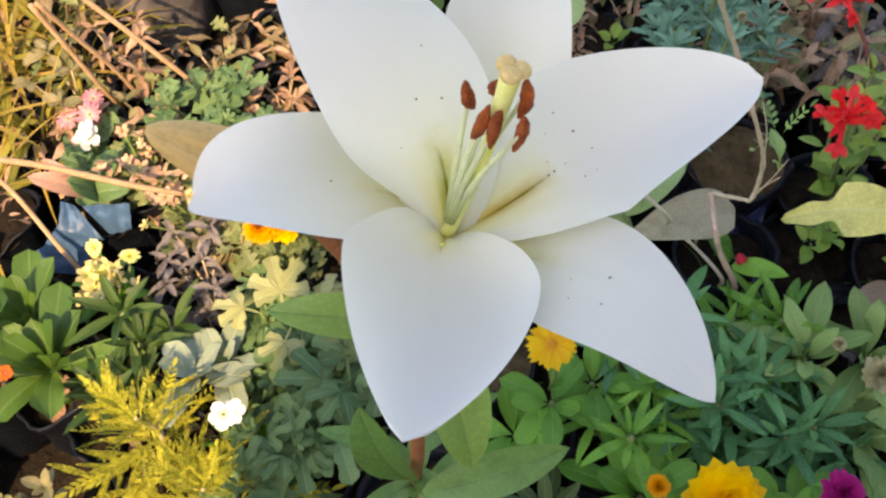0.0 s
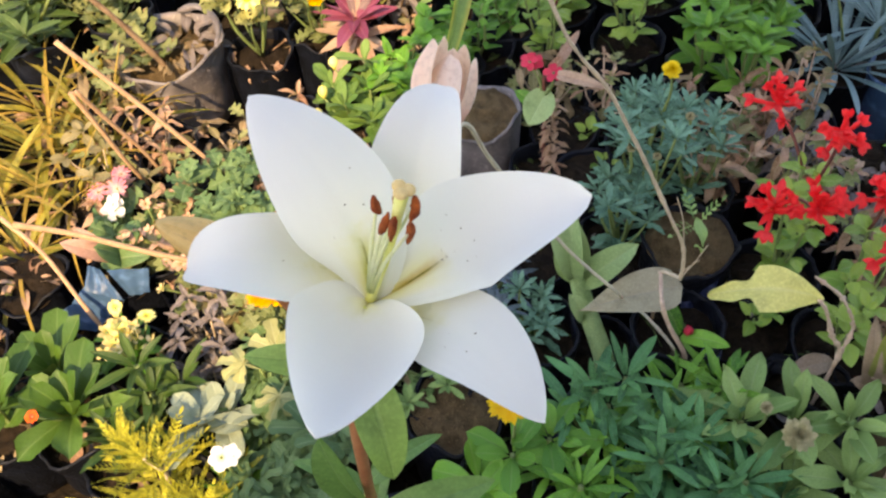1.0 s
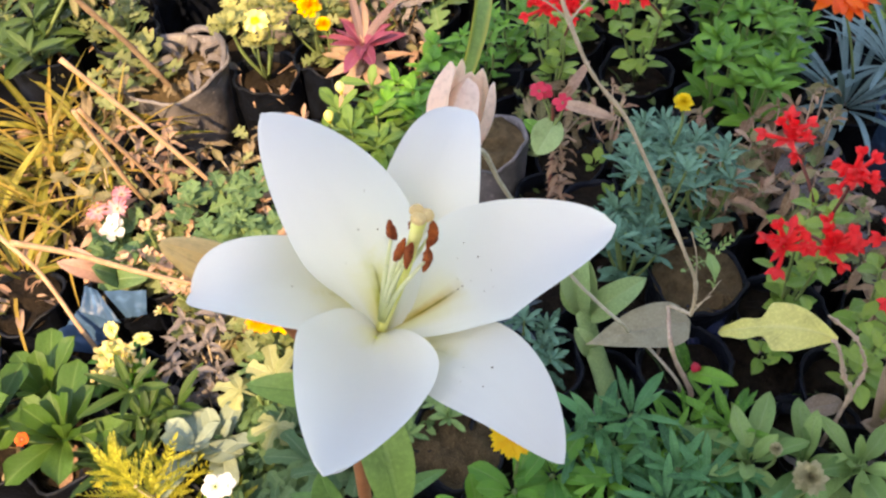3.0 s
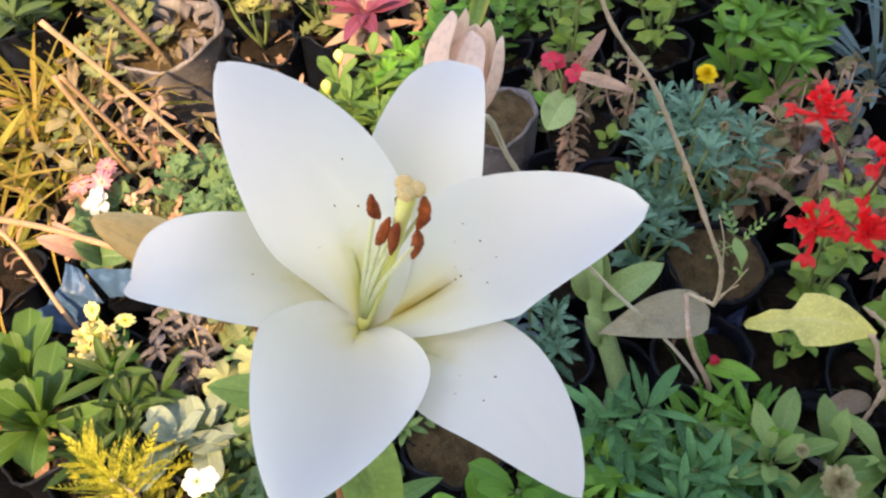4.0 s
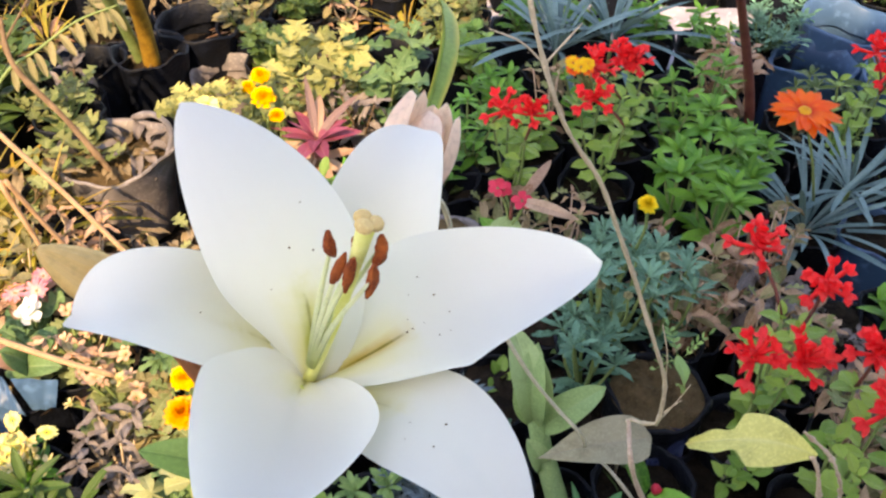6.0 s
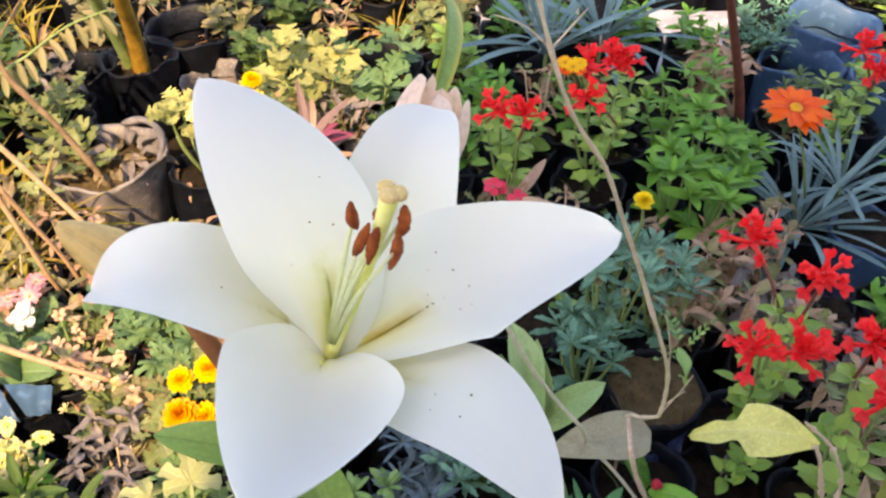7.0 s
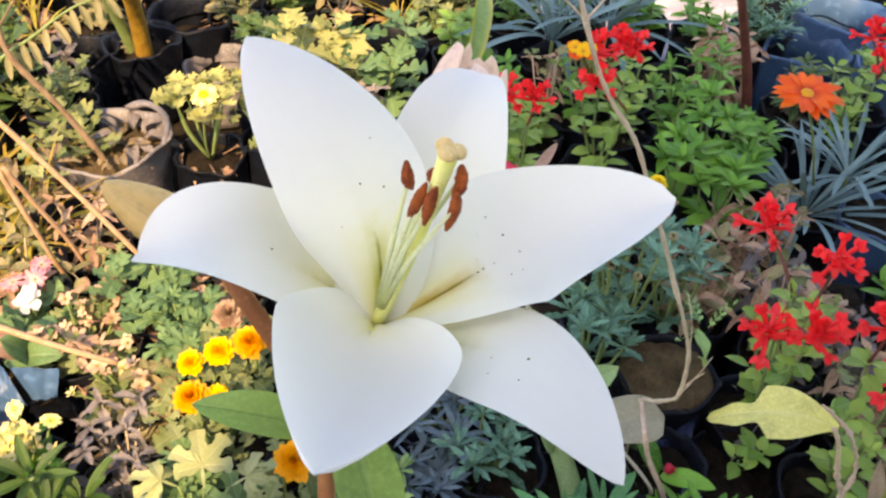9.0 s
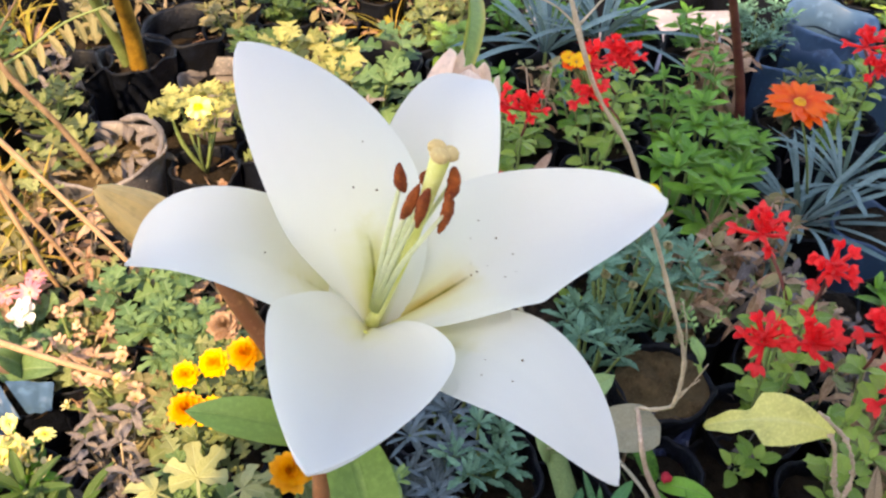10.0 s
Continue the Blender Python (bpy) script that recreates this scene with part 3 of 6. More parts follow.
LEAF = {
    "green": leaf_set(GREEN, 0.36, 0.42),
    "light": leaf_set(LIGHT_GREEN, 0.58, 0.4, 0.8, stalk=0.16),
    "dark": leaf_set(DARK_GREEN, 0.3),
    "sage": leaf_set(SAGE, 0.34, 0.58, 0.75, fold=0.35, wave=0.16, droop=0.3),
    "spoon": leaf_set(GREEN, 0.40, 0.66, 0.5, fold=0.2, wave=0.06),
    "spoon_shaded": leaf_set(PRIMULA_SHADED, 0.40, 0.74, 0.32, fold=0.35, wave=0.06, droop=0.16),
    "fleshy": leaf_set(leaf_material("leaf_fleshy", (0.04, 0.115, 0.018), (0.135, 0.235, 0.05), (0.18, 0.28, 0.1), 0.5), 0.34, 0.66, 0.5, fold=0.2, droop=0.1),
    "dark_point": leaf_set(leaf_material("leaf_dark_point", (0.012, 0.042, 0.006), (0.044, 0.095, 0.014), (0.1, 0.16, 0.05)), 0.23, 0.45, 0.9, fold=0.4, droop=0.2),
    "narrow": leaf_set(ASTER, 0.19, 0.5, 0.8, droop=0.12, rows=7, cols=2),
    "narrow_green": leaf_set(GREEN, 0.17, 0.5, 0.8, droop=0.15, rows=7, cols=2),
    "strap": leaf_set(GREY_BLUE, 0.060, 0.6, 0.5, droop=0.3, rows=8, cols=2),
    "lobed": leaf_set(LOBED, 0.78, 0.6, 0.42, lobes=2.6, lobe_depth=0.66, rows=24, stalk=0.14),
    "lobed_dark": leaf_set(DARK_GREEN, 0.78, 0.6, 0.42, lobes=2.6, lobe_depth=0.66, rows=24, stalk=0.14, wave=0.06),
    "lobed_small": leaf_set(PALE, 0.66, 0.62, 0.42, lobes=2.6, lobe_depth=0.7, rows=20, stalk=0.2),
    "lobed_cream": leaf_set(leaf_material("leaf_lobed_cream", (0.10, 0.12, 0.03), (0.44, 0.43, 0.16), (0.6, 0.58, 0.3), 0.6, 0.3, vein=0.2), 0.72, 0.62, 0.42, lobes=2.6, lobe_depth=0.68, rows=20, stalk=0.2),
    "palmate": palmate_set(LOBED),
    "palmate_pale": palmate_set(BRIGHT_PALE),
    "silver": leaf_set(SILVER, 0.5, 0.6, 0.45, wave=0.06),
    "broad": leaf_set(GREEN, 0.6, 0.45, 0.7),
    "cream": leaf_set(CREAM, 0.5, 0.5, 0.7),
    "dry": leaf_set(DRY, 0.34, 0.5, 0.8, wave=0.22, droop=0.5, fold=0.6),
    "dry_pink": leaf_set(DRY_PINK, 0.32, 0.5, 0.8, wave=0.2, droop=0.4, fold=0.5),
    "dry_grey": leaf_set(DRY_GREY, 0.34, 0.5, 0.8, wave=0.25, droop=0.5, fold=0.6),
    "peach": leaf_set(PEACH, 0.24, 0.42, 0.9, droop=0.35, wave=0.08),
    "magenta": leaf_set(MAGENTA_LEAF, 0.34, 0.4, 0.9, wave=0.06),
    "purple": leaf_set(PURPLE_BROWN, 0.15, 0.4, 0.9, droop=0.25, wave=0.06),
    "grass": leaf_set(leaf_material("leaf_grass", (0.10, 0.09, 0.012), (0.52, 0.34, 0.07), through_it=0.4), 0.03, 0.4, 0.9, droop=0.55, rows=9, cols=2),
    "finger": leaf_set(BLUE_GREEN, 0.27, 0.58, 0.75, rows=12, cols=2, droop=0.15, lobes=3.5, lobe_depth=0.35),
    "finger_grey": leaf_set(leaf_material("leaf_slate", (0.045, 0.075, 0.09), (0.12, 0.18, 0.22), (0.16, 0.22, 0.24), 0.6, 0.12), 0.16, 0.55, 0.7, rows=6, cols=2, droop=0.25),
    "finger_sage": leaf_set(SAGE, 0.3, 0.6, 0.6, rows=6, cols=2, droop=0.2),
    "sword": leaf_set(leaf_material("leaf_sword", (0.12, 0.13, 0.02), (0.45, 0.38, 0.06), (0.6, 0.55, 0.2), through_it=0.4), 0.085, 0.4, 0.9, droop=0.5, rows=9, cols=2),
    "feather": pinnate_set(BLUE_GREEN, 3, 0.44, 0.16),
    "feather_sage": pinnate_set(SAGE, 4, 0.34, 0.13),
    "feather_gold": pinnate_set(GOLD, 11, 0.17, 0.055, angle=34),
}


# ---- flower shapes ----
def ring_flower(n, length, width, lift, peak=0.6, tip=0.5, droop=0.1, seed=0, r0=0.1, fold=0.15):
    rng = random.Random(seed)
    out = []
    for k in range(n):
        ln = length * rng.uniform(0.88, 1.08)
        m = pose(0, 0, 0, 0, 0, 360 * k / n + rng.uniform(-6, 6)) @ pose(0, r0 * length, 0, lift + rng.uniform(-8, 8), rng.uniform(-12, 12), 0)
        out.append(moved(blade(ln, width, peak, tip, fold, droop, rows=5, cols=2), m))
    return joined(out)


def disc_piece(r, h, seed=0):
    """A domed flower centre set with small florets."""
    rng = random.Random(seed)
    n = 14
    vs, us, fs = [(0, 0, h)], [(0.5, 0.5)], []
    for i in range(1, 5):
        for j in range(n):
            a = 2 * math.pi * (j + 0.5 * (i % 2)) / n
            q = i / 4
            jig = 1 + rng.uniform(-0.08, 0.08)
            vs.append((r * q * jig * math.cos(a), r * q * jig * math.sin(a), h * (1 - q * q) + rng.uniform(-0.12, 0.12) * h))
            us.append((0.5, q))
    for j in range(n):
        fs.append((0, 1 + j, 1 + (j + 1) % n))
    for i in range(3):
        for j in range(n):
            a, b = 1 + i * n + j, 1 + i * n + (j + 1) % n
            fs.append((a, a + n, b + n, b))
    return vs, fs, us


def pompom(r, layers, seed):
    """A double bloom: rings of short frilled petals, steeper towards the middle."""
    out = []
    for k in range(layers):
        f = k / max(1, layers - 1)
        out.append(moved(ring_flower(15 - int(6 * f), r * (1 - 0.5 * f), r * 0.42, 4 + 66 * f, 0.75, 0.32, -0.1, seed * 9 + k, 0.06), pose(0, 0, 0.10 * r * k, 0, 0, 17 * k)))
    return joined(out)


def tubular(length, r, bend, seed):
    """One sage flower: a curved tube with a hooded upper and a notched lower lip."""
    pts = [Vector((0, length * s, bend * length * s * s)) for s in (0, 0.25, 0.5, 0.75, 0.95)]
    out = [tube(pts, [r * 0.6, r * 0.9, r, r * 1.15, r * 1.0], 6, False)]
    end = Matrix.Translation(pts[-1])
    for el, az, ln, wd in ((30, 0, 0.55, 3.8), (-8, 46, 0.5, 3.0), (-8, -46, 0.5, 3.0), (-38, 0, 0.5, 4.0)):
        out.append(moved(blade(length * ln, r * wd, 0.42, 0.9, 0.25, 0.12, rows=4, cols=2), end @ pose(0, -0.06 * length, 0, el, 0, az)))
    return joined(out)


def spike(length, flower_len, whorls, per, seed):
    """A short spike of sage flowers that stand out in whorls."""
    rng = random.Random(seed)
    out = [tube([(0, 0, 0), (0.002, 0, length * 0.5), (0, 0.001, length)], [0.0022, 0.002, 0.0012], 6)]
    for w in range(whorls):
        f = w / max(1, whorls - 1)
        for k in range(per if w < whorls - 1 else max(2, per - 2)):
            az = 360 * k / per + 40 * w + rng.uniform(-18, 18)
            el = 8 + 50 * f + rng.uniform(-16, 16)
            ln = flower_len * rng.uniform(0.75, 1.15) * (1 - 0.35 * f)
            m = pose(0, 0, length * (0.2 + 0.8 * f), 0, 0, az) @ pose(0, 0.001, 0, el, rng.uniform(-30, 30), 0)
            out.append(moved(tubular(ln, flower_len * 0.095, rng.uniform(-0.05, 0.25), seed), m))
            out.append(moved(blade(ln * 0.75, flower_len * 0.34, 0.4, 1.0, 0.3, 0.1, rows=4, cols=2), m @ pose(0, 0, 0, rng.uniform(-30, 35), rng.uniform(-60, 60), rng.uniform(-40, 40))))
    return joined(out)


SPIKES = [mesh_of("flower_spike", *spike(0.030, 0.035, 3, 4, k), RED) for k in range(4)]
DISC = {m.name: mesh_of("disc", *disc_piece(1.0, 0.5, 3), m) for m in (YELLOW, AMBER, LEMON, ORANGE)}


def bloom(ob, at, normal, mesh, size, disc=None, disc_size=0.25, name="flower", label="", seed=0, raise_disc=0.05, base=None, stem_mat=None):
    """A flower on a plant, with its centre as a part of its own, and its stalk down to base."""
    m = facing(at, normal, seed * 1.3) @ Matrix.Diagonal((size, size, size, 1))
    f = part(name, mesh, None, ob, label, m)
    if disc:
        part("disc", disc, None, f, "", Matrix.Translation((0, 0, raise_disc)) @ Matrix.Diagonal((disc_size, disc_size, disc_size, 1)))
    if base is not None:
        a, b = Vector(base), Vector(at)
        part("stalk", tube(curve_points([a, a.lerp(b, 0.55) + Vector((0.004, -0.003, 0)), b], 5), [0.0021, 0.002, 0.0018, 0.0017, 0.0016, 0.0019], 6), stem_mat or STEM_GREEN, ob)
    return f


DAISY = {k: [mesh_of("flower", *ring_flower(n, 1.0, w, 8, pk, tp, 0.12, s), m) for s in (1, 2)] for k, n, w, pk, tp, m in (
    ("yellow", 26, 0.26, 0.7, 0.4, YELLOW), ("amber", 26, 0.26, 0.7, 0.4, AMBER), ("lemon", 18, 0.34, 0.65, 0.45, LEMON), ("orange", 19, 0.34, 0.5, 0.8, ORANGE),
    ("white", 5, 0.85, 0.6, 0.45, WHITE), ("pink", 14, 0.3, 0.6, 0.6, PINK), ("crimson", 5, 0.8, 0.6, 0.45, CRIMSON), ("violet", 5, 0.9, 0.55, 0.45, VIOLET), ("scarlet", 8, 0.5, 0.6, 0.6, RED))}
POMPOM = {k: [mesh_of("flower", *pompom(1.0, 6, s), m) for s in (1, 2)] for k, m in (("yellow", YELLOW), ("butter", BUTTER), ("seedy", SEED_HEAD), ("amber", AMBER), ("orange", ORANGE), ("magenta", MAGENTA))}


# ---- the setting ----
def ground_sheet():
    """One sheet of earth: fine and uneven among the pots, plain out to the horizon."""
    xs = [-400, -60, -8, -2.5] + [-1.3 + 0.05 * i for i in range(57)] + [2.5, 8, 60, 400]
    ys = [-400, -60, -8, -2] + [-0.6 + 0.05 * i for i in range(65)] + [3.5, 8, 60, 400]
    vs = [(x, y, -0.004 + (0.012 * noise.noise(Vector((x * 9, y * 9, 0))) if abs(x) < 2 and -1 < y < 3 else 0)) for y in ys for x in xs]
    n = len(xs)
    fs = [(j * n + i, j * n + i + 1, (j + 1) * n + i + 1, (j + 1) * n + i) for j in range(len(ys) - 1) for i in range(n - 1)]
    ob = new("ground", mesh_of("ground", vs, fs, [(v[0], v[1]) for v in vs], GROUND))
    return tagged(ob, "dark damp earth between the nursery pots", "ground", "", "structure")


ground_sheet()


def shade_wall():
    """Unseen plain wall added behind the camera to shade the lily and its neighbours."""
    x0, x1, y0, y1, h = -0.60, 4.2, -1.45, -1.25, 3.2
    vs = [(x, y, z) for z in (-0.05, h) for x, y in ((x0, y0), (x1, y0), (x1, y1), (x0, y1))]
    fs = [(3, 2, 1, 0), (4, 5, 6, 7), (0, 1, 5, 4), (1, 2, 6, 5), (2, 3, 7, 6), (3, 0, 4, 7)]
    ob = new("wall_south", mesh_of("wall_south", vs, fs, [(v[0], v[2]) for v in vs], PLASTER, False))
    return tagged(ob, "plain pale plastered wall added out of view to cast shade", "wall", "", "structure")


shade_wall()


# ---- the white lily ----
LILY_BASE = Vector((-0.0125, 0.181, 0.759))
LILY_AXIS = Vector((0.02, -0.1, 0.9)).normalized()
SINK_WAY = Vector((0.0, 0.72, -0.69))
# name, first and second control of the midrib, tip, half width, base and tip fullness, cup, roll, bluntness of the tip, skew of the two halves
OUTER_TEPALS = [
    ("outer", (-0.029, 0.1783, 0.7766), (-0.0645, 0.1694, 0.8295), (-0.0929, 0.1774, 0.7931), 0.0243, 0.2563, 0.4593, 0.3021, 0.059, 0.8146, (-0.0004, 0.0151)),
    ("outer", (0.0214, 0.154, 0.7749), (0.0373, 0.1545, 0.7964), (0.0683, 0.1143, 0.7647), 0.0241, 0.8374, 0.7693, 0.0328, 0.2781, 1.6407, (-0.0038, -0.0016)),
    ("outer", (0.0101, 0.2069, 0.7696), (0.0078, 0.2489, 0.821), (0.0237, 0.2815, 0.8057), 0.0265, 0.2664, 0.503, 0.2099, 0.1116, 0.7451, (-0.0021, -0.0024)),
]
INNER_TEPALS = [
    ("inner", (-0.0089, 0.1914, 0.7904), (-0.0149, 0.1999, 0.8248), (-0.0633, 0.239, 0.8412), 0.0275, 0.8953, 0.6819, -0.183, 0.0443, 1.3507, (0.0079, -0.016)),
    ("inner", (0.0417, 0.1899, 0.7931), (0.0082, 0.2034, 0.7657), (0.0923, 0.2107, 0.8013), 0.0288, 0.9176, 0.5454, 0.473, -0.1628, 0.8098, (-0.0008, 0.0162)),
    ("inner", (-0.0149, 0.1725, 0.775), (-0.0163, 0.1679, 0.7501), (-0.0223, 0.0909, 0.7983), 0.0307, 1.261, 0.56, 0.6316, 0.1303, 0.9805, (-0.3468, 0.0213)),
]
TEPALS = OUTER_TEPALS + INNER_TEPALS


def tepal_piece(c1, c2, tip, half, a, b, cup, roll, blunt, sink, seed, rows=30, cols=14, skew=(0.0, 0.0)):
    """A tepal about a bent midrib, cupped across, with a furrow, a slightly frilled margin and real thickness."""
    c1, c2, tip = Vector(c1), Vector(c2), Vector(tip)
    peak_at = max(((s / 200 + 0.06) ** a * (1 - (s / 200) ** blunt + 1e-4) ** b) for s in range(201))

    def place(s, c):
        p = (1 - s) ** 3 * LILY_BASE + 3 * s * (1 - s) ** 2 * c1 + 3 * s * s * (1 - s) * c2 + s ** 3 * tip
        d = (3 * (1 - s) ** 2 * (c1 - LILY_BASE) + 6 * s * (1 - s) * (c2 - c1) + 3 * s * s * (tip - c2)).normalized()
        side = d.cross(LILY_AXIS).normalized()
        up = side.cross(d)
        r = roll * s
        side, up = side * math.cos(r) + up * math.sin(r), up * math.cos(r) - side * math.sin(r)
        w = half * (s + 0.06) ** a * (1 - s ** blunt + 1e-4) ** b / peak_at
        w *= 1 + (1 if c > 0 else -1) * (skew[0] * (s - 0.5) + skew[1] * math.sin(math.pi * s))
        edge = 0.02 * half * math.sin(14 * s + seed * 2 + c) * c * c
        furrow = -0.0011 * math.exp(-(c / 0.10) ** 2) * (1 - s) + 0.0009 * math.exp(-((abs(c) - 0.2) / 0.12) ** 2) * (1 - s)
        return p + side * (w * c) + up * (cup * w * c * c + edge + furrow) + SINK_WAY * (sink * math.exp(-((s - 0.30) / 0.20) ** 2))

    top = grid_piece(rows, cols, lambda s, c: place(1 - (1 - s) ** 1.35, c))
    vs, fs, us = [Vector(v) for v in top[0]], list(top[1]), list(top[2])
    n, wide = len(vs), cols + 1
    # underside, a fraction of a millimetre below
    for i in range(rows + 1):
        for j in range(wide):
            k = i * wide + j
            a1 = vs[min(i + 1, rows) * wide + j] - vs[max(i - 1, 0) * wide + j]
            b1 = vs[i * wide + min(j + 1, cols)] - vs[i * wide + max(j - 1, 0)]
            nn = b1.cross(a1)
            nn = nn.normalized() if nn.length > 1e-12 else LILY_AXIS
            thin = 0.0009 * (1 - abs(2 * j / cols - 1) ** 4)
            vs.append(vs[k] - nn * thin)
            us.append(us[k])
    fs += [tuple(n + q for q in reversed(f)) for f in top[1]]
    return vs, fs, us


def pod(base, tip, r, bulge=0.45, ribs=3, twist=0.4, rows=16, cols=36):
    """A closed bud: ribbed, fullest past the middle, pointed."""
    base, tip = Vector(base), Vector(tip)
    d = tip - base
    q = d.to_track_quat("Z", "Y").to_matrix()
    vs, us, fs = [], [], []
    for i in range(rows + 1):
        s = i / rows
        w = r * (0.16 + 0.84 * math.sin(math.pi * min(1, (s * 0.92 + 0.06)) ** (1.0 + bulge * 0.4))) * (1 if s < 0.97 else 0.5)
        for j in range(cols):
            a = 2 * math.pi * j / cols
            k = 1 + 0.10 * math.cos(ribs * (a + twist * s)) + 0.03 * math.cos(2 * ribs * a) - 0.09 * math.exp(-((((a + twist * s) * ribs / math.pi) % 2 - 1) / 0.16) ** 2)
            vs.append(base + q @ Vector((w * k * math.cos(a), w * k * math.sin(a), d.length * s)))
            us.append(((j * ribs / cols) % 1.0, s))
    for i in range(rows):
        for j in range(cols):
            a, b = i * cols + j, i * cols + (j + 1) % cols
            fs.append((a, b, b + cols, a + cols))
    return vs, fs, us


def leaf_between(base, tip, width, up=(0, 0, 1), droop=0.0, peak=0.45, fold=0.25, tip_shape=0.75, wave=0.02, rows=16, cols=8, roll=0.0):
    """A single large leaf from base to tip, with thickness."""
    base, tip, up = Vector(base), Vector(tip), Vector(up)
    d = tip - base
    ln = d.length
    y = d.normalized()
    x = y.cross(up).normalized()
    z = x.cross(y)
    m = Matrix((x, y, z)).transposed().to_4x4()
    m.translation = base
    m = m @ Matrix.Rotation(roll, 4, "Y")
    v, f, u = blade(ln, width, peak, tip_shape, fold, 0.0, wave, rows=rows, cols=cols)
    pts = []
    for p in v:
        s = p.y / ln
        pts.append(m @ Vector((p.x, p.y, p.z + droop * ln * 4 * s * (1 - s))))
    n = len(pts)
    zz = m.to_3x3() @ Vector((0, 0, 1))
    pts += [p - zz * 0.0007 for p in pts]
    return pts, f + [tuple(n + q for q in reversed(k)) for k in f], u + u


def lily():
    ob = thing("lily_plant", "white open lily with brown anthers on a tall reddish stem", "lily", -0.06, 0.26)
    inv = ob.matrix_world.inverted()

    def own(name, piece, mat, parent=None, label=""):
        return part(name, moved(piece, inv), mat, parent or ob, label)

    top = give_pot(ob, 0.075, 0.15, None, 1)
    stem = [(-0.06, 0.26, top - 0.02), (-0.055, 0.24, 0.3), (-0.047, 0.20, 0.46), (-0.035, 0.168, 0.60), (-0.033, 0.180, 0.69), (-0.020, 0.185, 0.735), (-0.0135, 0.182, 0.757)]
    own("stem", tube(curve_points(stem, 30), [0.0040 - 0.0012 * (i / 30) ** 3 for i in range(31)], 12), LILY_STEM, None, "reddish brown stem")
    for k, (kind, c1, c2, tip, half, a, b, cup, roll, blunt, skew) in enumerate(TEPALS):
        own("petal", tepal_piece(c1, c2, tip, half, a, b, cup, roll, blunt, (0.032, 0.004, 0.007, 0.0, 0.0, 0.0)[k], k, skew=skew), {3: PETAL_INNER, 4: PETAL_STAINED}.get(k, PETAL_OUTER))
    # stamens: the two ends of each anther
    for k, (p, q) in enumerate(ANTHERS):
        p, q = Vector(p), Vector(q)
        mid = p.lerp(q, 0.5)
        root = LILY_BASE + LILY_AXIS * 0.008 + (mid - LILY_BASE).normalized() * 0.004
        bow = root.lerp(mid, 0.5) + (mid - LILY_BASE - LILY_AXIS * (mid - LILY_BASE).dot(LILY_AXIS)) * -0.10
        fil = own("filament", tube(curve_points([root, bow, mid], 10), [0.0017 - 0.0010 * (i / 10) ** 0.7 for i in range(11)], 8), FILAMENT)
        rng = random.Random(k)
        rows, cols = 10, 12
        d = (q - p)
        turn = d.to_track_quat("Z", "Y").to_matrix()
        vs, us, fs = [], [], []
        for i in range(rows + 1):
            s = i / rows
            w = 0.0024 * max(0.12, math.sin(math.pi * (0.04 + 0.92 * s))) ** 0.6
            for j in range(cols):
                an = 2 * math.pi * j / cols
                r = w * (1 - 0.30 * abs(math.cos(an)) ** 10) * rng.uniform(0.86, 1.14)
                bend = 0.0012 * math.sin(math.pi * s) * (1 if k % 2 else -1)
                vs.append(p + turn @ Vector((r * 1.1 * math.cos(an) + bend, r * 0.8 * math.sin(an), d.length * s)))
                us.append((j / cols, s))
        for i in range(rows):
            for j in range(cols):
                a1, b1 = i * cols + j, i * cols + (j + 1) % cols
                fs.append((a1, b1, b1 + cols, a1 + cols))
        fs += [tuple(reversed(range(cols))), tuple(range(rows * cols, (rows + 1) * cols))]
        own("anther", (vs, fs, us), ANTHER, fil, "rust brown pollen-covered anther")
    # pistil
    stig = Vector((0.0098, 0.186, 0.8365))
    pts = curve_points([LILY_BASE + LILY_AXIS * 0.004, LILY_BASE.lerp(stig, 0.5) + Vector((0.0012, -0.001, 0)), stig], 12)
    sty = own("style", tube(pts, [0.0026, 0.0024, 0.0022, 0.0021, 0.0020, 0.0020, 0.0020, 0.0021, 0.0022, 0.0024, 0.0027, 0.0031, 0.0035], 12), STYLE)
    lobes = []
    up = (stig - LILY_BASE).normalized()
    m0 = facing(stig, up, 0.5)
    for k in range(3):
        rows, cols = 8, 10
        vs, us, fs = [], [], []
        for i in range(rows + 1):
            th = math.pi * i / rows
            for j in range(cols):
                ph = 2 * math.pi * j / cols
                vs.append(m0 @ pose(0, 0, 0, 0, 0, 120 * k) @ Vector((0.0027 + 0.0030 * math.sin(th) * math.cos(ph), 0.0034 * math.sin(th) * math.sin(ph), -0.0004 + 0.0024 * math.cos(th))))
                us.append((j / cols, i / rows))
        for i in range(rows):
            for j in range(cols):
                a1, b1 = i * cols + j, i * cols + (j + 1) % cols
                fs.append((a1, a1 + cols, b1 + cols, b1))
        lobes.append((vs, fs, us))
    own("stigma", joined(lobes), STIGMA, sty, "pale yellow three-lobed stigma")
    lump = []
    for k, (x, y, z, r) in enumerate(((-0.0130, 0.1735, 0.7640, 0.0013), (-0.0108, 0.1742, 0.7645, 0.0010), (-0.0146, 0.1748, 0.7642, 0.0009))):
        lump.append(pod((x, y, z - r), (x, y, z + r), r, rows=8, cols=10))
    own("nectary", joined(lump), STYLE, None, "small greenish yellow nectary at the throat")
    # bud on its own stalk
    own("pedicel", tube(curve_points([(-0.035, 0.184, 0.690), (-0.049, 0.188, 0.731), (-0.066, 0.193, 0.764), (-0.072, 0.198, 0.776)], 10), [0.0040 - 0.0006 * i / 10 for i in range(11)], 10), LILY_STEM, None, "reddish brown flower stalk")
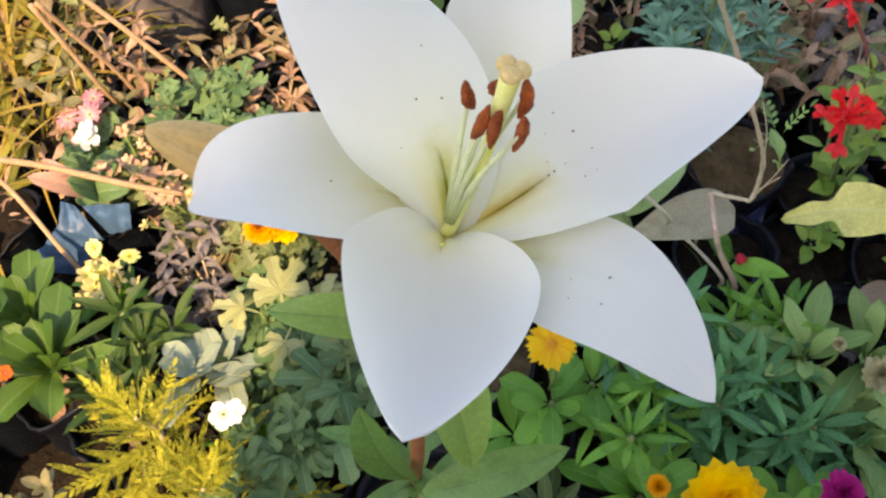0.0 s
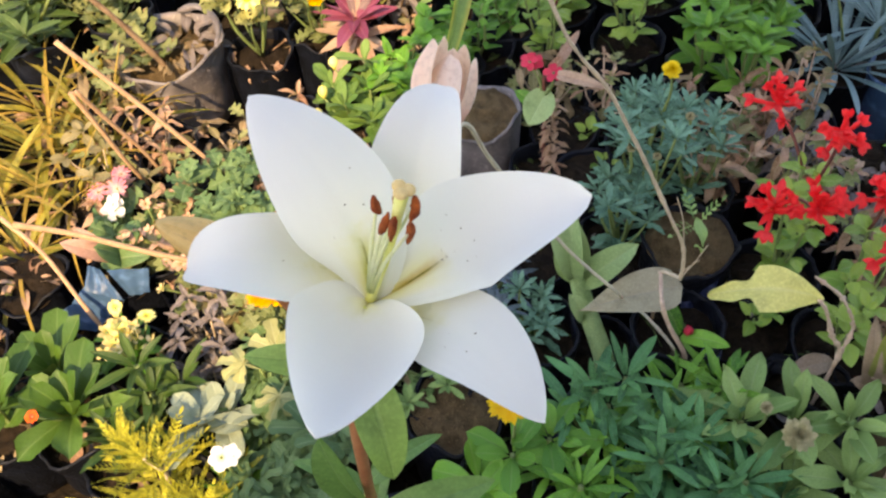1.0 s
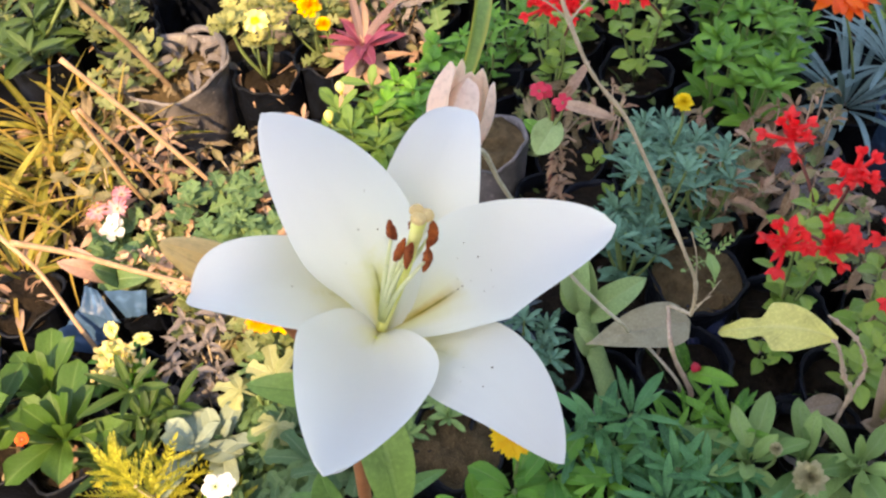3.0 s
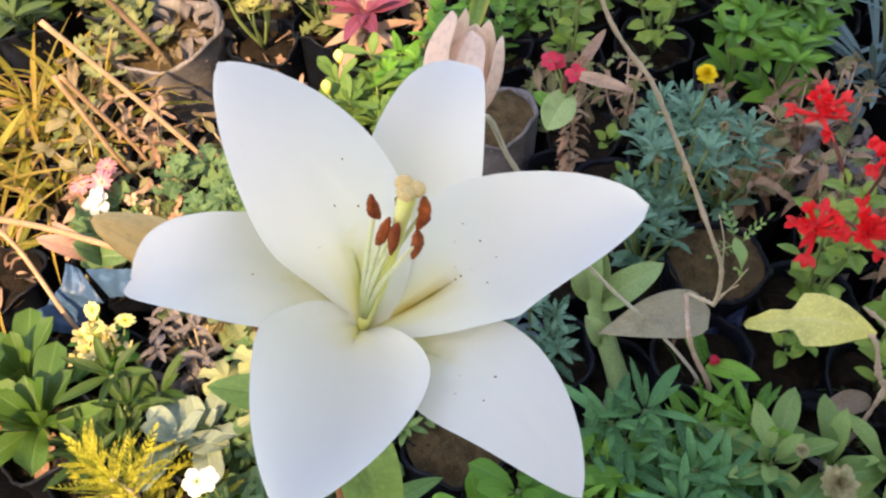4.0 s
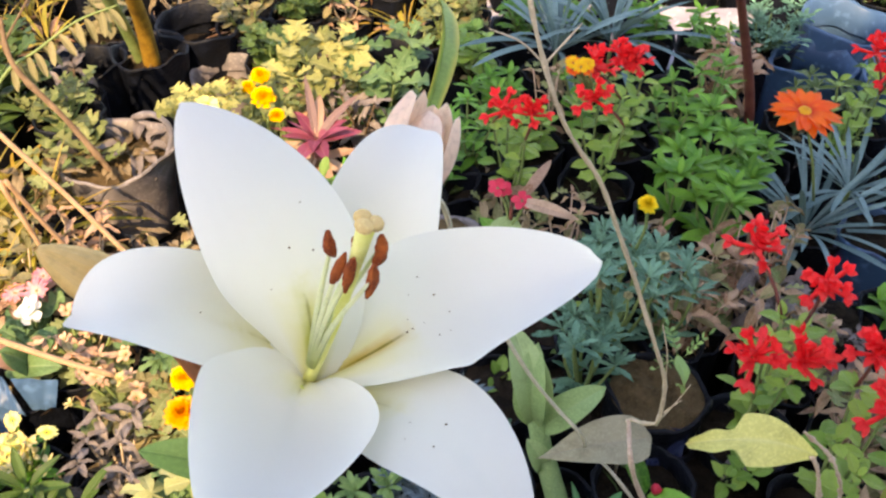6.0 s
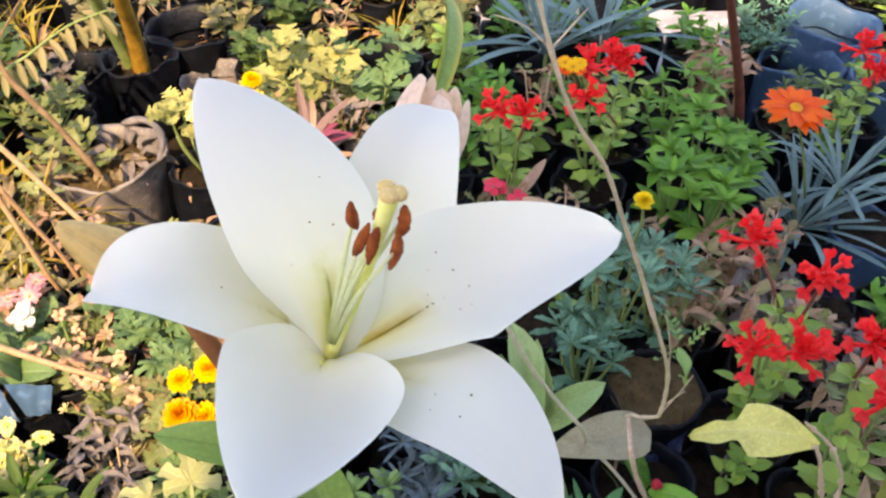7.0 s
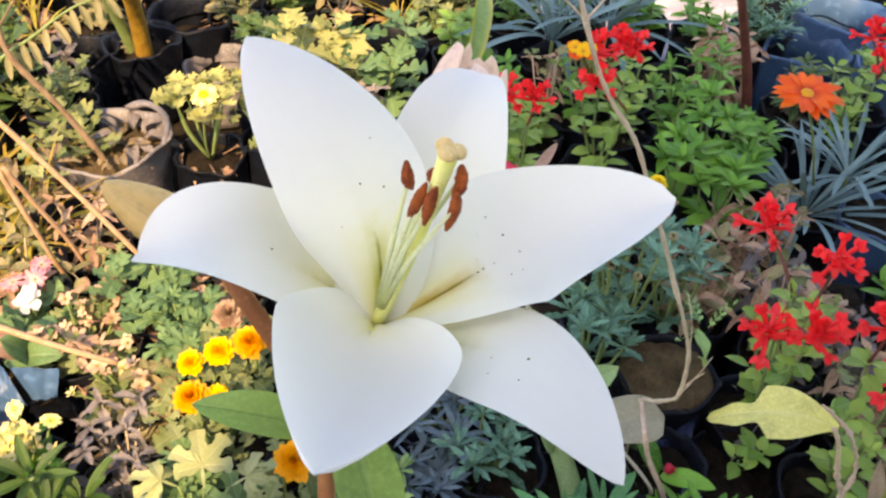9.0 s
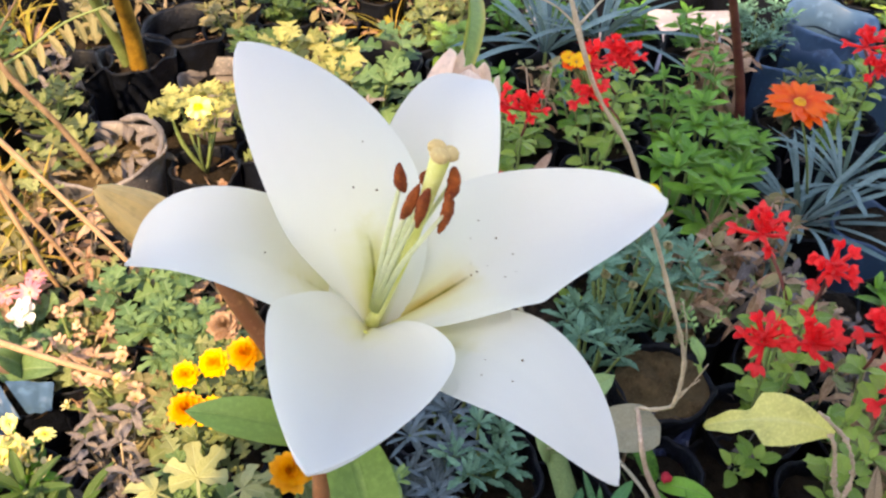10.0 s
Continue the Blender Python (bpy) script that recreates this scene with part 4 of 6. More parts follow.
    own("bud", pod((-0.067, 0.199, 0.767), (-0.105, 0.190, 0.812), 0.0098), LILY_BUD, None, "closed tan and greenish bud")
    # leaves on the stem
    own("leaf", leaf_between((-0.031, 0.184, 0.690), (-0.0896, 0.186, 0.701), 0.0185, (0, -0.35, 1), 0.08), LILY_GREEN)
    own("leaf", leaf_between((-0.026, 0.180, 0.708), (-0.007, 0.130, 0.668), 0.026, (0.35, -0.55, 1), 0.16, 0.45, 0.3, 0.6), LILY_GREEN)
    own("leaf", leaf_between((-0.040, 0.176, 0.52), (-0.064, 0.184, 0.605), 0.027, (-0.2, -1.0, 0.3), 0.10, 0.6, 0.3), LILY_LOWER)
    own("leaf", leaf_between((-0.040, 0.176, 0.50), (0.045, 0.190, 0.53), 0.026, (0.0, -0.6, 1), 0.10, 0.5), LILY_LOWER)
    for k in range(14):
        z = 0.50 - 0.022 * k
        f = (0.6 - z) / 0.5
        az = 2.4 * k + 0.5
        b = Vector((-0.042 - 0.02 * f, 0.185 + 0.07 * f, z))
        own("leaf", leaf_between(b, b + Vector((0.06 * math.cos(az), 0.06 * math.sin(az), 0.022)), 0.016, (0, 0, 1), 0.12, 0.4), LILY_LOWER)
    # specks of pollen fallen on the petals
    for k, (which, s, c) in enumerate(SPECKS):
        kind, c1, c2, tip, half, a, b, cup, roll, blunt, skew = TEPALS[which]
        v = tepal_piece(c1, c2, tip, half, a, b, cup, roll, blunt, 0.0, which, skew=skew)[0]
        p = v[int(s * 30) * 15 + int((c * 0.5 + 0.5) * 14)]
        r = 0.00018 + 0.00010 * (k % 3)
        ball = [(p + Vector((r * math.sin(th) * math.cos(ph) * 1.4, r * math.sin(th) * math.sin(ph), r * math.cos(th))), (0, 0)) for th in (0.3, 1.2, 2.0, 2.9) for ph in (0, 1.26, 2.51, 3.77, 5.03)]
        own("pollen_speck", ([b0 for b0, _ in ball], [(i * 5 + j, i * 5 + (j + 1) % 5, i * 5 + 5 + (j + 1) % 5, i * 5 + 5 + j) for i in range(3) for j in range(5)] + [(0, 1, 2, 3, 4), (19, 18, 17, 16, 15)], [u for _, u in ball]), POLLEN)
    return ob


# petal, share of its length, place across
SPECKS = [(4, 0.42, 0.1), (4, 0.46, 0.3), (4, 0.50, -0.25), (4, 0.40, -0.35), (4, 0.55, 0.05), (4, 0.36, 0.02), (4, 0.34, -0.05), (4, 0.35, 0.10), (4, 0.33, 0.04), (4, 0.52, 0.4), (4, 0.48, -0.5),
          (3, 0.45, 0.02), (3, 0.36, -0.4), (3, 0.55, 0.5), (3, 0.40, 0.3), (1, 0.42, 0.2), (1, 0.55, 0.35), (1, 0.50, -0.1), (1, 0.46, 0.5), (0, 0.40, 0.2)]


ANTHERS = [
    ((-0.0041, 0.1896, 0.8282), (-0.0019, 0.1885, 0.8176)),
    ((0.0028, 0.1820, 0.8257), (-0.0026, 0.1824, 0.8110)),
    ((0.0061, 0.1786, 0.8269), (0.0026, 0.1776, 0.8119)),
    ((0.0140, 0.1900, 0.8278), (0.0116, 0.1835, 0.8180)),
    ((0.0127, 0.1751, 0.8278), (0.0099, 0.1777, 0.8099)),
    ((0.0063, 0.1943, 0.8230), (0.0058, 0.1985, 0.8120)),
]
lily()


STALK = [(0.256, 0.520, 0.135), (0.2500, 0.512, 0.1740), (0.2192, 0.5419, 0.195), (0.1935, 0.5500, 0.216), (0.1692, 0.487, 0.3242), (0.1379, 0.475, 0.3793), (0.109, 0.462, 0.4361), (0.0741, 0.435, 0.5279), (0.0434, 0.39, 0.6334), (0.0304, 0.345, 0.7141), (0.021, 0.314, 0.737)]


def faded_lily():
    """The second lily: its bud just opening behind the flower, on a long thin pale stalk."""
    ob = thing("lily_plant", "lily with one half-open peach pink bud on a bent pale stalk", "lily", 0.256, 0.520, 0.145)
    inv = ob.matrix_world.inverted()

    def own(name, piece, mat, label=""):
        return part(name, moved(piece, inv), mat, ob, label)

    base = Vector((0.0165, 0.304, 0.741))
    own("stem", knobbly(STALK + [base], 0.0022, 0.0014, 50, random.Random(3), 0.12, 8), PALE_STALK, "long thin pale stalk")
    mouth = Vector((0.0245, 0.344, 0.776))
    axis = (mouth - base).normalized()
    own("bud", pod(base, base.lerp(mouth, 0.55), 0.0095), LILY_PINK, "peach pink heart of the bud")
    for tip, w, bulge in (((0.0129, 0.3437, 0.7844), 0.026, 0.27), ((0.0242, 0.3470, 0.7745), 0.019, 0.12), ((0.0376, 0.3392, 0.7735), 0.017, 0.15), ((0.019, 0.352, 0.7795), 0.019, 0.16), ((0.031, 0.350, 0.774), 0.018, 0.16), ((0.0225, 0.3400, 0.7760), 0.026, 0.22)):
        tip = Vector(tip)
        out = tip - mouth
        out = (out - axis * out.dot(axis)).normalized()
        b = base + axis * 0.003 + out * 0.003
        own("petal", leaf_between(b, tip, w, out, bulge, 0.50, -0.55, 0.58, 0.02, 16, 8), LILY_PINK)
    own("leaf", leaf_between((0.0100, 0.345, 0.735), (0.0150, 0.540, 0.735), 0.014, (0.75, -0.45, 0.8), 0.10, 0.55, 0.7, 0.7, 0.03), LILY_BLADE)
    return ob


faded_lily()


# ---- plants of the nursery ----
UP = (0.0, -0.35, 1.0)
TAKEN = []


def plant(name, label, category, x, y, group="", r=0.055, h=0.16, skin=None, seed=0, fill=0.9, bag_label="", flare=0.0):
    ob = thing(name, label, category, x, y, 0.0, group)
    TAKEN.append((x, y))
    top = give_pot(ob, r, h, skin, seed, fill, flare, bag_label)
    give_litter(ob, top, x < -0.30 + 0.23 * y, seed)
    return ob, top


def rel(ob, p):
    """A place in the world as the plant's own."""
    return Vector(p) - ob.location


def salvia(x, y, height, spots, seed, label="scarlet sage with light green leaves in a black bag", stems=5, spread=0.05):
    ob, top = plant("salvia_plant", label, "salvia", x, y, "scarlet sages", seed=seed)
    tips = bush(ob, (0, 0, top), height - top, spread, stems, 4, LEAF["light"], 0.036, STEM_GREEN, seed)
    big = 0.74 if y < 0.9 else 0.70
    for k, s in enumerate(spots):
        p = rel(ob, s)
        near = min(tips, key=lambda t: (t - p).length)
        low = p - Vector((0, 0, 0.022))
        part("stalk", tube(curve_points([near, near.lerp(low, 0.5) + Vector((0.003, 0, 0.004)), low], 5), 0.0019, 6), STEM_RED, ob)
        part("flower_spike", SPIKES[(seed + k) % 4], None, ob, "scarlet flower spike", facing(low, (0.25 * math.sin(5 * k), -0.35 + 0.2 * math.cos(3 * k), 1), k) @ Matrix.Diagonal((big, big, big, 1)))
    return ob


salvia(0.390, 0.625, 0.34, [(0.36, 0.70, 0.40), (0.414, 0.642, 0.41), (0.338, 0.567, 0.372), (0.378, 0.565, 0.380)], 1, stems=5, spread=0.036)
salvia(0.450, 0.520, 0.33, [(0.443, 0.559, 0.40), (0.455, 0.515, 0.375), (0.49, 0.50, 0.36)], 2, stems=4, spread=0.04)
cl = salvia(0.250, 1.075, 0.33, [(0.2174, 1.083, 0.375), (0.2190, 1.030, 0.360)], 3, stems=4)
salvia(0.120, 1.035, 0.29, [(0.135, 1.019, 0.335), (0.100, 1.030, 0.335)], 4, stems=4, spread=0.035)
salvia(0.640, 1.180, 0.31, [(0.629, 1.160, 0.38), (0.650, 1.14, 0.36)], 5)
for k in range(7):
    bloom(cl, rel(cl, (0.185 + 0.009 * (k % 3), 1.040 + 0.009 * (k // 3), 0.380 + 0.004 * (k % 2))), UP, DAISY["yellow" if k % 2 else "orange"][k % 2], 0.011, label="small yellow-orange floret", base=rel(cl, (0.215, 1.055, 0.33)), seed=k)
salvia(0.300, 1.190, 0.28, [(0.286, 1.152, 0.345), (0.272, 1.165, 0.345)], 6, stems=4)


def fingered(x, y, height, seed, stems=11, spread=0.06, buttons=(), leaf="finger", ln=0.042, label="bushy marigold with starry blue-green leaves, unopened"):
    """Marigold whose shoots each end in a star of narrow leaflets."""
    ob, top = plant("marigold_plant", label, "marigold", x, y, "feathered marigolds", seed=seed)
    bush(ob, (0, 0, top), height - top, spread, stems, 2, LEAF[leaf], ln, STEM_GREEN, seed, lift=25, crown=13, fused=True)
    for k, (q, size) in enumerate(buttons):
        b = rel(ob, q)
        bloom(ob, b, UP, POMPOM["butter" if size > 0.01 else "seedy"][k % 2], size, label="small yellow button bloom" if size > 0.01 else "closed olive bud", base=b - Vector((0, -0.01, 0.08)), seed=k)
    return ob


def feather_plant(x, y, height, seed, stems=7, spread=0.06, leaf="feather", ln=0.062, label="bushy marigold with feathered blue-green leaves, unopened", buttons=(), name="marigold_plant", group="feathered marigolds"):
    ob, top = plant(name, label, "marigold", x, y, group, seed=seed)
    bush(ob, (0, 0, top), height - top, spread, stems, 3, LEAF[leaf], ln, STEM_GREEN, seed, lift=15, crown=4, fused=True)
    for k, (p, size) in enumerate(buttons):
        b = rel(ob, p)
        bloom(ob, b, UP, POMPOM["yellow"][k % 2], size, name="flower", label="small yellow button bloom", base=b - Vector((0, -0.01, 0.08)), seed=k)
    return ob


fingered(0.235, 0.745, 0.33, 11, 9, 0.06, (((0.247, 0.745, 0.395), 0.0115), ((0.205, 0.700, 0.315), 0.0065), ((0.275, 0.730, 0.335), 0.006), ((0.235, 0.690, 0.31), 0.0055),))
fingered(0.305, 0.765, 0.29, 12, 7, 0.045)
fingered(0.205, 0.680, 0.26, 13, 8, 0.04)
fingered(0.255, 0.84, 0.26, 14, 8, 0.045)
fingered(0.085, 0.545, 0.20, 15, 6, 0.04, (), "finger", 0.04, "low marigold seedling with starry blue-green leaves")
fingered(-0.035, 0.480, 0.18, 16, 6, 0.045, (), "finger_sage", 0.034, "low marigold seedling with sage green leaves")
fingered(0.030, 0.600, 0.19, 17, 6, 0.045, (), "finger_grey", 0.062, "low seedling with narrow bluish grey leaves")
fingered(0.020, 0.520, 0.17, 18, 5, 0.035, (), "finger_grey", 0.050, "low seedling with narrow bluish grey leaves")


def gazania(x, y, flower, seed):
    ob, top = plant("gazania_plant", "gazania with grey-blue strap leaves and one orange bloom", "gazania", x, y, seed=seed, r=0.06)
    rosette(ob, (0, 0, top), LEAF["strap"], 34, (0.17, 0.14), (18, 72), seed)
    f = rel(ob, flower)
    bloom(ob, f, (0.0, -0.12, 1), DAISY["orange"][0], 0.045, DISC["petal_amber"], 0.22, "flower", "orange daisy bloom with pointed petals", 1, 0.06, (0, 0, top + 0.05))
    part("petal_ring", DAISY["orange"][1], None, ob, "", facing(f + Vector((0, 0, 0.003)), (0.0, -0.12, 1), 0.7) @ Matrix.Diagonal((0.034, 0.034, 0.034, 1)))
    return ob


gazania(0.555, 1.015, (0.474, 0.967, 0.38), 21)


def leafy(x, y, height, seed, leaf="green", ln=0.040, stems=6, spread=0.042, name="bedding_plant", label="green leafy bedding plant in a black bag", group="green bedding plants", nodes=4, skin=None, r=0.055, h=0.16, crown=5, lift=24, category="plant", fused=False):
    ob, top = plant(name, label, category, x, y, group, seed=seed, skin=skin, r=r, h=h)
    bush(ob, (0, 0, top), height - top, spread, stems, nodes, LEAF[leaf], ln, STEM_GREEN, seed, crown=crown, lift=lift, fused=fused)
    return ob


for k, (x, y, h) in enumerate(((0.017, 1.06, 0.27), (-0.03, 1.02, 0.24), (0.06, 1.12, 0.26), (0.355, 1.000, 0.27), (0.425, 1.10, 0.26), (0.405, 0.965, 0.26), (0.235, 1.215, 0.26), (0.15, 1.16, 0.23), (0.445, 1.04, 0.24))):
    starry = k in (3, 4, 5, 8)
    leafy(x, y, h, 30 + k, ("green", "broad", "green", "green", "green", "green", "green", "light", "green")[k], 0.056 if starry else 0.040 if k % 2 else 0.034, 4 if starry else 4 + k % 3, nodes=2 if starry else 4, crown=9 if starry else 5)


for k, (x, y, h, leaf) in enumerate(((0.50, 1.14, 0.22, "green"), (0.44, 1.245, 0.27, "green"), (0.60, 1.265, 0.26, "dark"), (0.38, 1.20, 0.25, "green"), (0.70, 1.28, 0.24, "dark"), (0.74, 1.12, 0.26, "green"))):
    leafy(x, y, h, 230 + k, leaf, 0.042, 4)


# bags of bare soil and little shoots
def bare_bag(x, y, h, seed, label, r=0.056, shoots=0, skin=None, fill=1.03, flare=0.0):
    ob = thing("nursery_bag", label, "nursery bag", x, y, 0.0, "nursery bags")
    TAKEN.append((x, y))
    top = give_pot(ob, r, h, skin, seed, fill, flare, earth=DRY_SOIL if "brown" in label or "grey" in label else SOIL)
    rng = random.Random(seed)
    for k in range(shoots):
        a = rng.uniform(0, 6.28)
        d = rng.uniform(0.1, 0.7) * r
        rosette(ob, (d * math.cos(a), d * math.sin(a), top - 0.004), LEAF["light"], 5, (0.028, 0.018), (25, 70), seed * 7 + k)
    return ob


ob = bare_bag(0.286, 0.655, 0.187, 1, "black nursery bag of brown soil with nothing growing", 0.057)
part("bag_fold", fold_of_plastic(((0.268, 0.6125, 0.186), (0.3185, 0.607, 0.184), (0.3083, 0.583, 0.12), (0.277, 0.574, 0.12)), 7, (0.286, 0.655, 0)), BAG_BLUE_SHEEN, ob, "creased black fold of the bag, blue sheen in its colour")
bare_bag(0.020, 0.888, 0.19, 2, "faded grey nursery bag of dry brown soil", 0.058, 0, BAG_GREY)
bare_bag(-0.005, 0.435, 0.16, 3, "black nursery bag of reddish brown soil", 0.056)
ob = bare_bag(0.352, 0.560, 0.13, 0, "black nursery bag with a few green shoots", 0.055)
for k, (x, y) in enumerate(((0.350, 0.550), (0.372, 0.560))):
    part("stem", tube(curve_points([rel(ob, (x, y + 0.01, 0.125)), rel(ob, (x + 0.003, y, 0.155)), rel(ob, (x, y - 0.004, 0.180))], 5), 0.0015, 6), STEM_GREEN, ob)
    rosette(ob, rel(ob, (x, y - 0.004, 0.180)), LEAF["light"], 6, (0.030, 0.018), (0, 60), 430 + k)
bare_bag(0.175, 0.80, 0.15, 1, "black nursery bag of dark soil", 0.05, 1)
bare_bag(0.545, 0.80, 0.16, 2, "black nursery bag with dry soil", 0.056)
bare_bag(0.65, 0.98, 0.17, 3, "faded blue plastic bag of soil", 0.058, 0, BAG_BLUE)
bare_bag(0.145, 0.905, 0.14, 2, "black nursery bag of dark soil", 0.052, 1)
bare_bag(0.105, 0.68, 0.14, 3, "black nursery bag of dark soil", 0.052, 1)


def yellowing_vine():
    ob, top = plant("vine_cutting", "cutting with two pale woody stems and one yellowed arrow-shaped leaf", "cutting", 0.405, 0.462, seed=2, h=0.14)
    inv = ob.matrix_world.inverted()
    rng = random.Random(4)
    a = Vector((0.412, 0.460, top - 0.01))
    part("stem", moved(knobbly([a, (0.409, 0.455, 0.246), (0.380, 0.437, 0.316), (0.353, 0.420, 0.385), (0.338, 0.413, 0.4145)], 0.0021, 0.0016, 64, rng, 1.1), inv), PINK_WOOD, ob)
    part("stem", moved(knobbly([a, (0.412, 0.458, 0.246), (0.4163, 0.4658, 0.285), (0.396, 0.457, 0.333), (0.3807, 0.4586, 0.3574), (0.3513, 0.4602, 0.3854)], 0.0021, 0.0016, 64, rng, 1.1), inv), PINK_WOOD, ob)
    part("bag_fold", moved(fold_of_plastic(((0.345, 0.4955, 0.135), (0.372, 0.5154, 0.150), (0.438, 0.5153, 0.150), (0.425, 0.4926, 0.140)), 8, (0, 0, 0)), inv), BAG, ob, "rumpled black rim of the bag")
    # the leaf: a broad arrow-shaped base and a narrow tip
    base, tip = Vector((0.3404, 0.413, 0.4145)), Vector((0.2428, 0.430, 0.3981))
    up = Vector((-0.1, -0.65, 0.80)).normalized()
    d = tip - base
    side = d.cross(up).normalized()

    def place(s, c):
        body = 0.003 + 0.0185 * math.sin(0.5 * math.pi * min(1.0, s / 0.46)) ** 1.1
        neck = 0.0088 * (1 - max(0.0, (s - 0.62) / 0.38) ** 3) ** 0.5 * (1 + 0.12 * math.sin(26 * s))
        k = max(0.0, min(1.0, (s - 0.54) / 0.09))
        k = k * k * (3 - 2 * k)
        w = body * (1 - k) + neck * k
        return base + d * s + side * (w * c + 0.0095 * math.sin(math.pi * s ** 0.8)) + up * (0.22 * abs(w * c) + 0.005 * math.sin(5 * s + c) - 0.004 * s)

    part("leaf", moved(grid_piece(40, 10, place), inv), YELLOW_LEAF, ob, "pale yellow leaf")
    return ob


yellowing_vine()


def twig(name, label, ctrl, r0, r1, mat, seed, n=30, twigs=(), knots=0.35):
    """A bare stick; twigs: (start share, tip)."""
    o = Vector(ctrl[-1])
    ob = thing(name, label, "stick", o.x, o.y, o.z)
    inv = ob.matrix_world.inverted()
    rng = random.Random(seed)
    part("branch", moved(knobbly(ctrl, r0, r1, n, rng, knots), inv), mat, ob)
    pts = curve_points(ctrl, n)
    for f, tip in twigs:
        a = pts[int(f * n)]
        part("side_twig", moved(knobbly([a, a.lerp(Vector(tip), 0.5) + Vector((0.002, 0, 0.003)), tip], r1 * 0.38, r1 * 0.18, 8, rng, knots, 6), inv), mat, ob)
    return ob


bare = twig("dry_branch", "tall crooked bare branch rooted among the bags", [(0.063, 0.402, 0.835), (0.074, 0.397, 0.792), (0.091, 0.395, 0.746), (0.104, 0.397, 0.721), (0.123, 0.398, 0.693), (0.142, 0.405, 0.648), (0.159, 0.408, 0.608), (0.177, 0.413, 0.562), (0.190, 0.414, 0.530), (0.207, 0.427, 0.482), (0.2150, 0.437, 0.440), (0.2185, 0.446, 0.405), (0.227, 0.477, 0.362), (0.2355, 0.531, 0.292), (0.2310, 0.5604, 0.2560), (0.236, 0.572, 0.20), (0.24, 0.575, 0.0)], 0.0012, 0.0020, TWIG, 5, 90,
            ((0.092, (0.050, 0.41, 0.783)), (0.097, (0.1000, 0.41, 0.790)), (0.30, (0.130, 0.400, 0.668)), (0.58, (0.196, 0.435, 0.535)), (0.66, (0.226, 0.430, 0.455)), (0.70, (0.236, 0.447, 0.455))), 0.5)
rosette(bare, Vector((0.220, 0.447, 0.486)) - bare.location, LEAF["feather_sage"], 3, (0.032, 0.024), (10, 60), 77)
rosette(bare, Vector((0.236, 0.452, 0.44)) - bare.location, LEAF["sage"], 2, (0.028, 0.024), (40, 70), 78)


def grey_leaf_plant():
    ob, top = plant("cutting", "cutting with a large drooping grey-brown leaf and a red bud", "cutting", 0.262, 0.545, seed=3, h=0.165, r=0.054)
    inv = ob.matrix_world.inverted()
    rng = random.Random(9)
    part("stem", moved(knobbly([(0.268, 0.505, top - 0.01), (0.2620, 0.5020, 0.176), (0.2405, 0.5110, 0.220), (0.2265, 0.5110, 0.267), (0.2305, 0.5570, 0.2620)], 0.0032, 0.0022, 30, rng, 0.4), inv), PINK_WOOD, ob)
    part("leaf", moved(leaf_between((0.256, 0.548, 0.246), (0.138, 0.528, 0.226), 0.056, (-0.1, -0.2, 1), 0.06, 0.26, 0.2, 1.25, 0.04), inv), GREY_LEAF, ob, "grey-brown wilting leaf")
    for b, t, w in (((0.258, 0.515, 0.19), (0.309, 0.492, 0.205), 0.021), ((0.262, 0.53, 0.17), (0.235, 0.575, 0.20), 0.022)):
        part("leaf", moved(leaf_between(b, t, w, (0, -0.3, 1), 0.12), inv), GREEN, ob)
    part("bag_fold", fold_of_plastic(((0.2957, 0.5356, 0.158), (0.318, 0.5345, 0.15), (0.2988, 0.469, 0.12), (0.2627, 0.4667, 0.115)), 6, (0.262, 0.545, 0)), BAG_BLUE_SHEEN, ob, "creased black fold of the bag, blue sheen in its colour")
    part("bud", moved(pod((0.265, 0.516, 0.196), (0.265, 0.512, 0.212), 0.006, rows=8, cols=10), inv), CRIMSON, ob, "small dark red bud")
    return ob


grey_leaf_plant()


def young_lily():
    ob, top = plant("lily_plant", "young lily shoot, a thick pale green stalk with folded leaves", "lily", 0.170, 0.530, seed=1, h=0.13, r=0.05)
    inv = ob.matrix_world.inverted()
    part("stem", moved(tube(curve_points([(0.178, 0.505, top - 0.01), (0.170, 0.515, 0.155), (0.148, 0.555, 0.205), (0.136, 0.575, 0.245)], 12), [0.0135 - 0.0035 * i / 12 for i in range(13)], 14), inv), YOUNG, ob, "thick pale green leaf sheath")
    for b, t, w, u in (((0.138, 0.572, 0.225), (0.104, 0.602, 0.345), 0.040, (0.3, -1, 0.4)), ((0.140, 0.570, 0.22), (0.130, 0.590, 0.335), 0.034, (-0.4, -1, 0.4)), ((0.142, 0.570, 0.215), (0.204, 0.574, 0.292), 0.034, (-0.5, -0.8, 0.9)), ((0.150, 0.545, 0.185), (0.128, 0.545, 0.235), 0.024, (0, -0.6, 1))):
        part("leaf", moved(leaf_between(b, t, w, u, 0.16, 0.55, 0.55, 0.6), inv), YOUNG, ob)
    return ob


YOUNG = leaf_material("leaf_young", (0.24, 0.38, 0.16), (0.33, 0.46, 0.22), (0.4, 0.5, 0.3), 0.5, 0.3, vein=0.15)
young_lily()


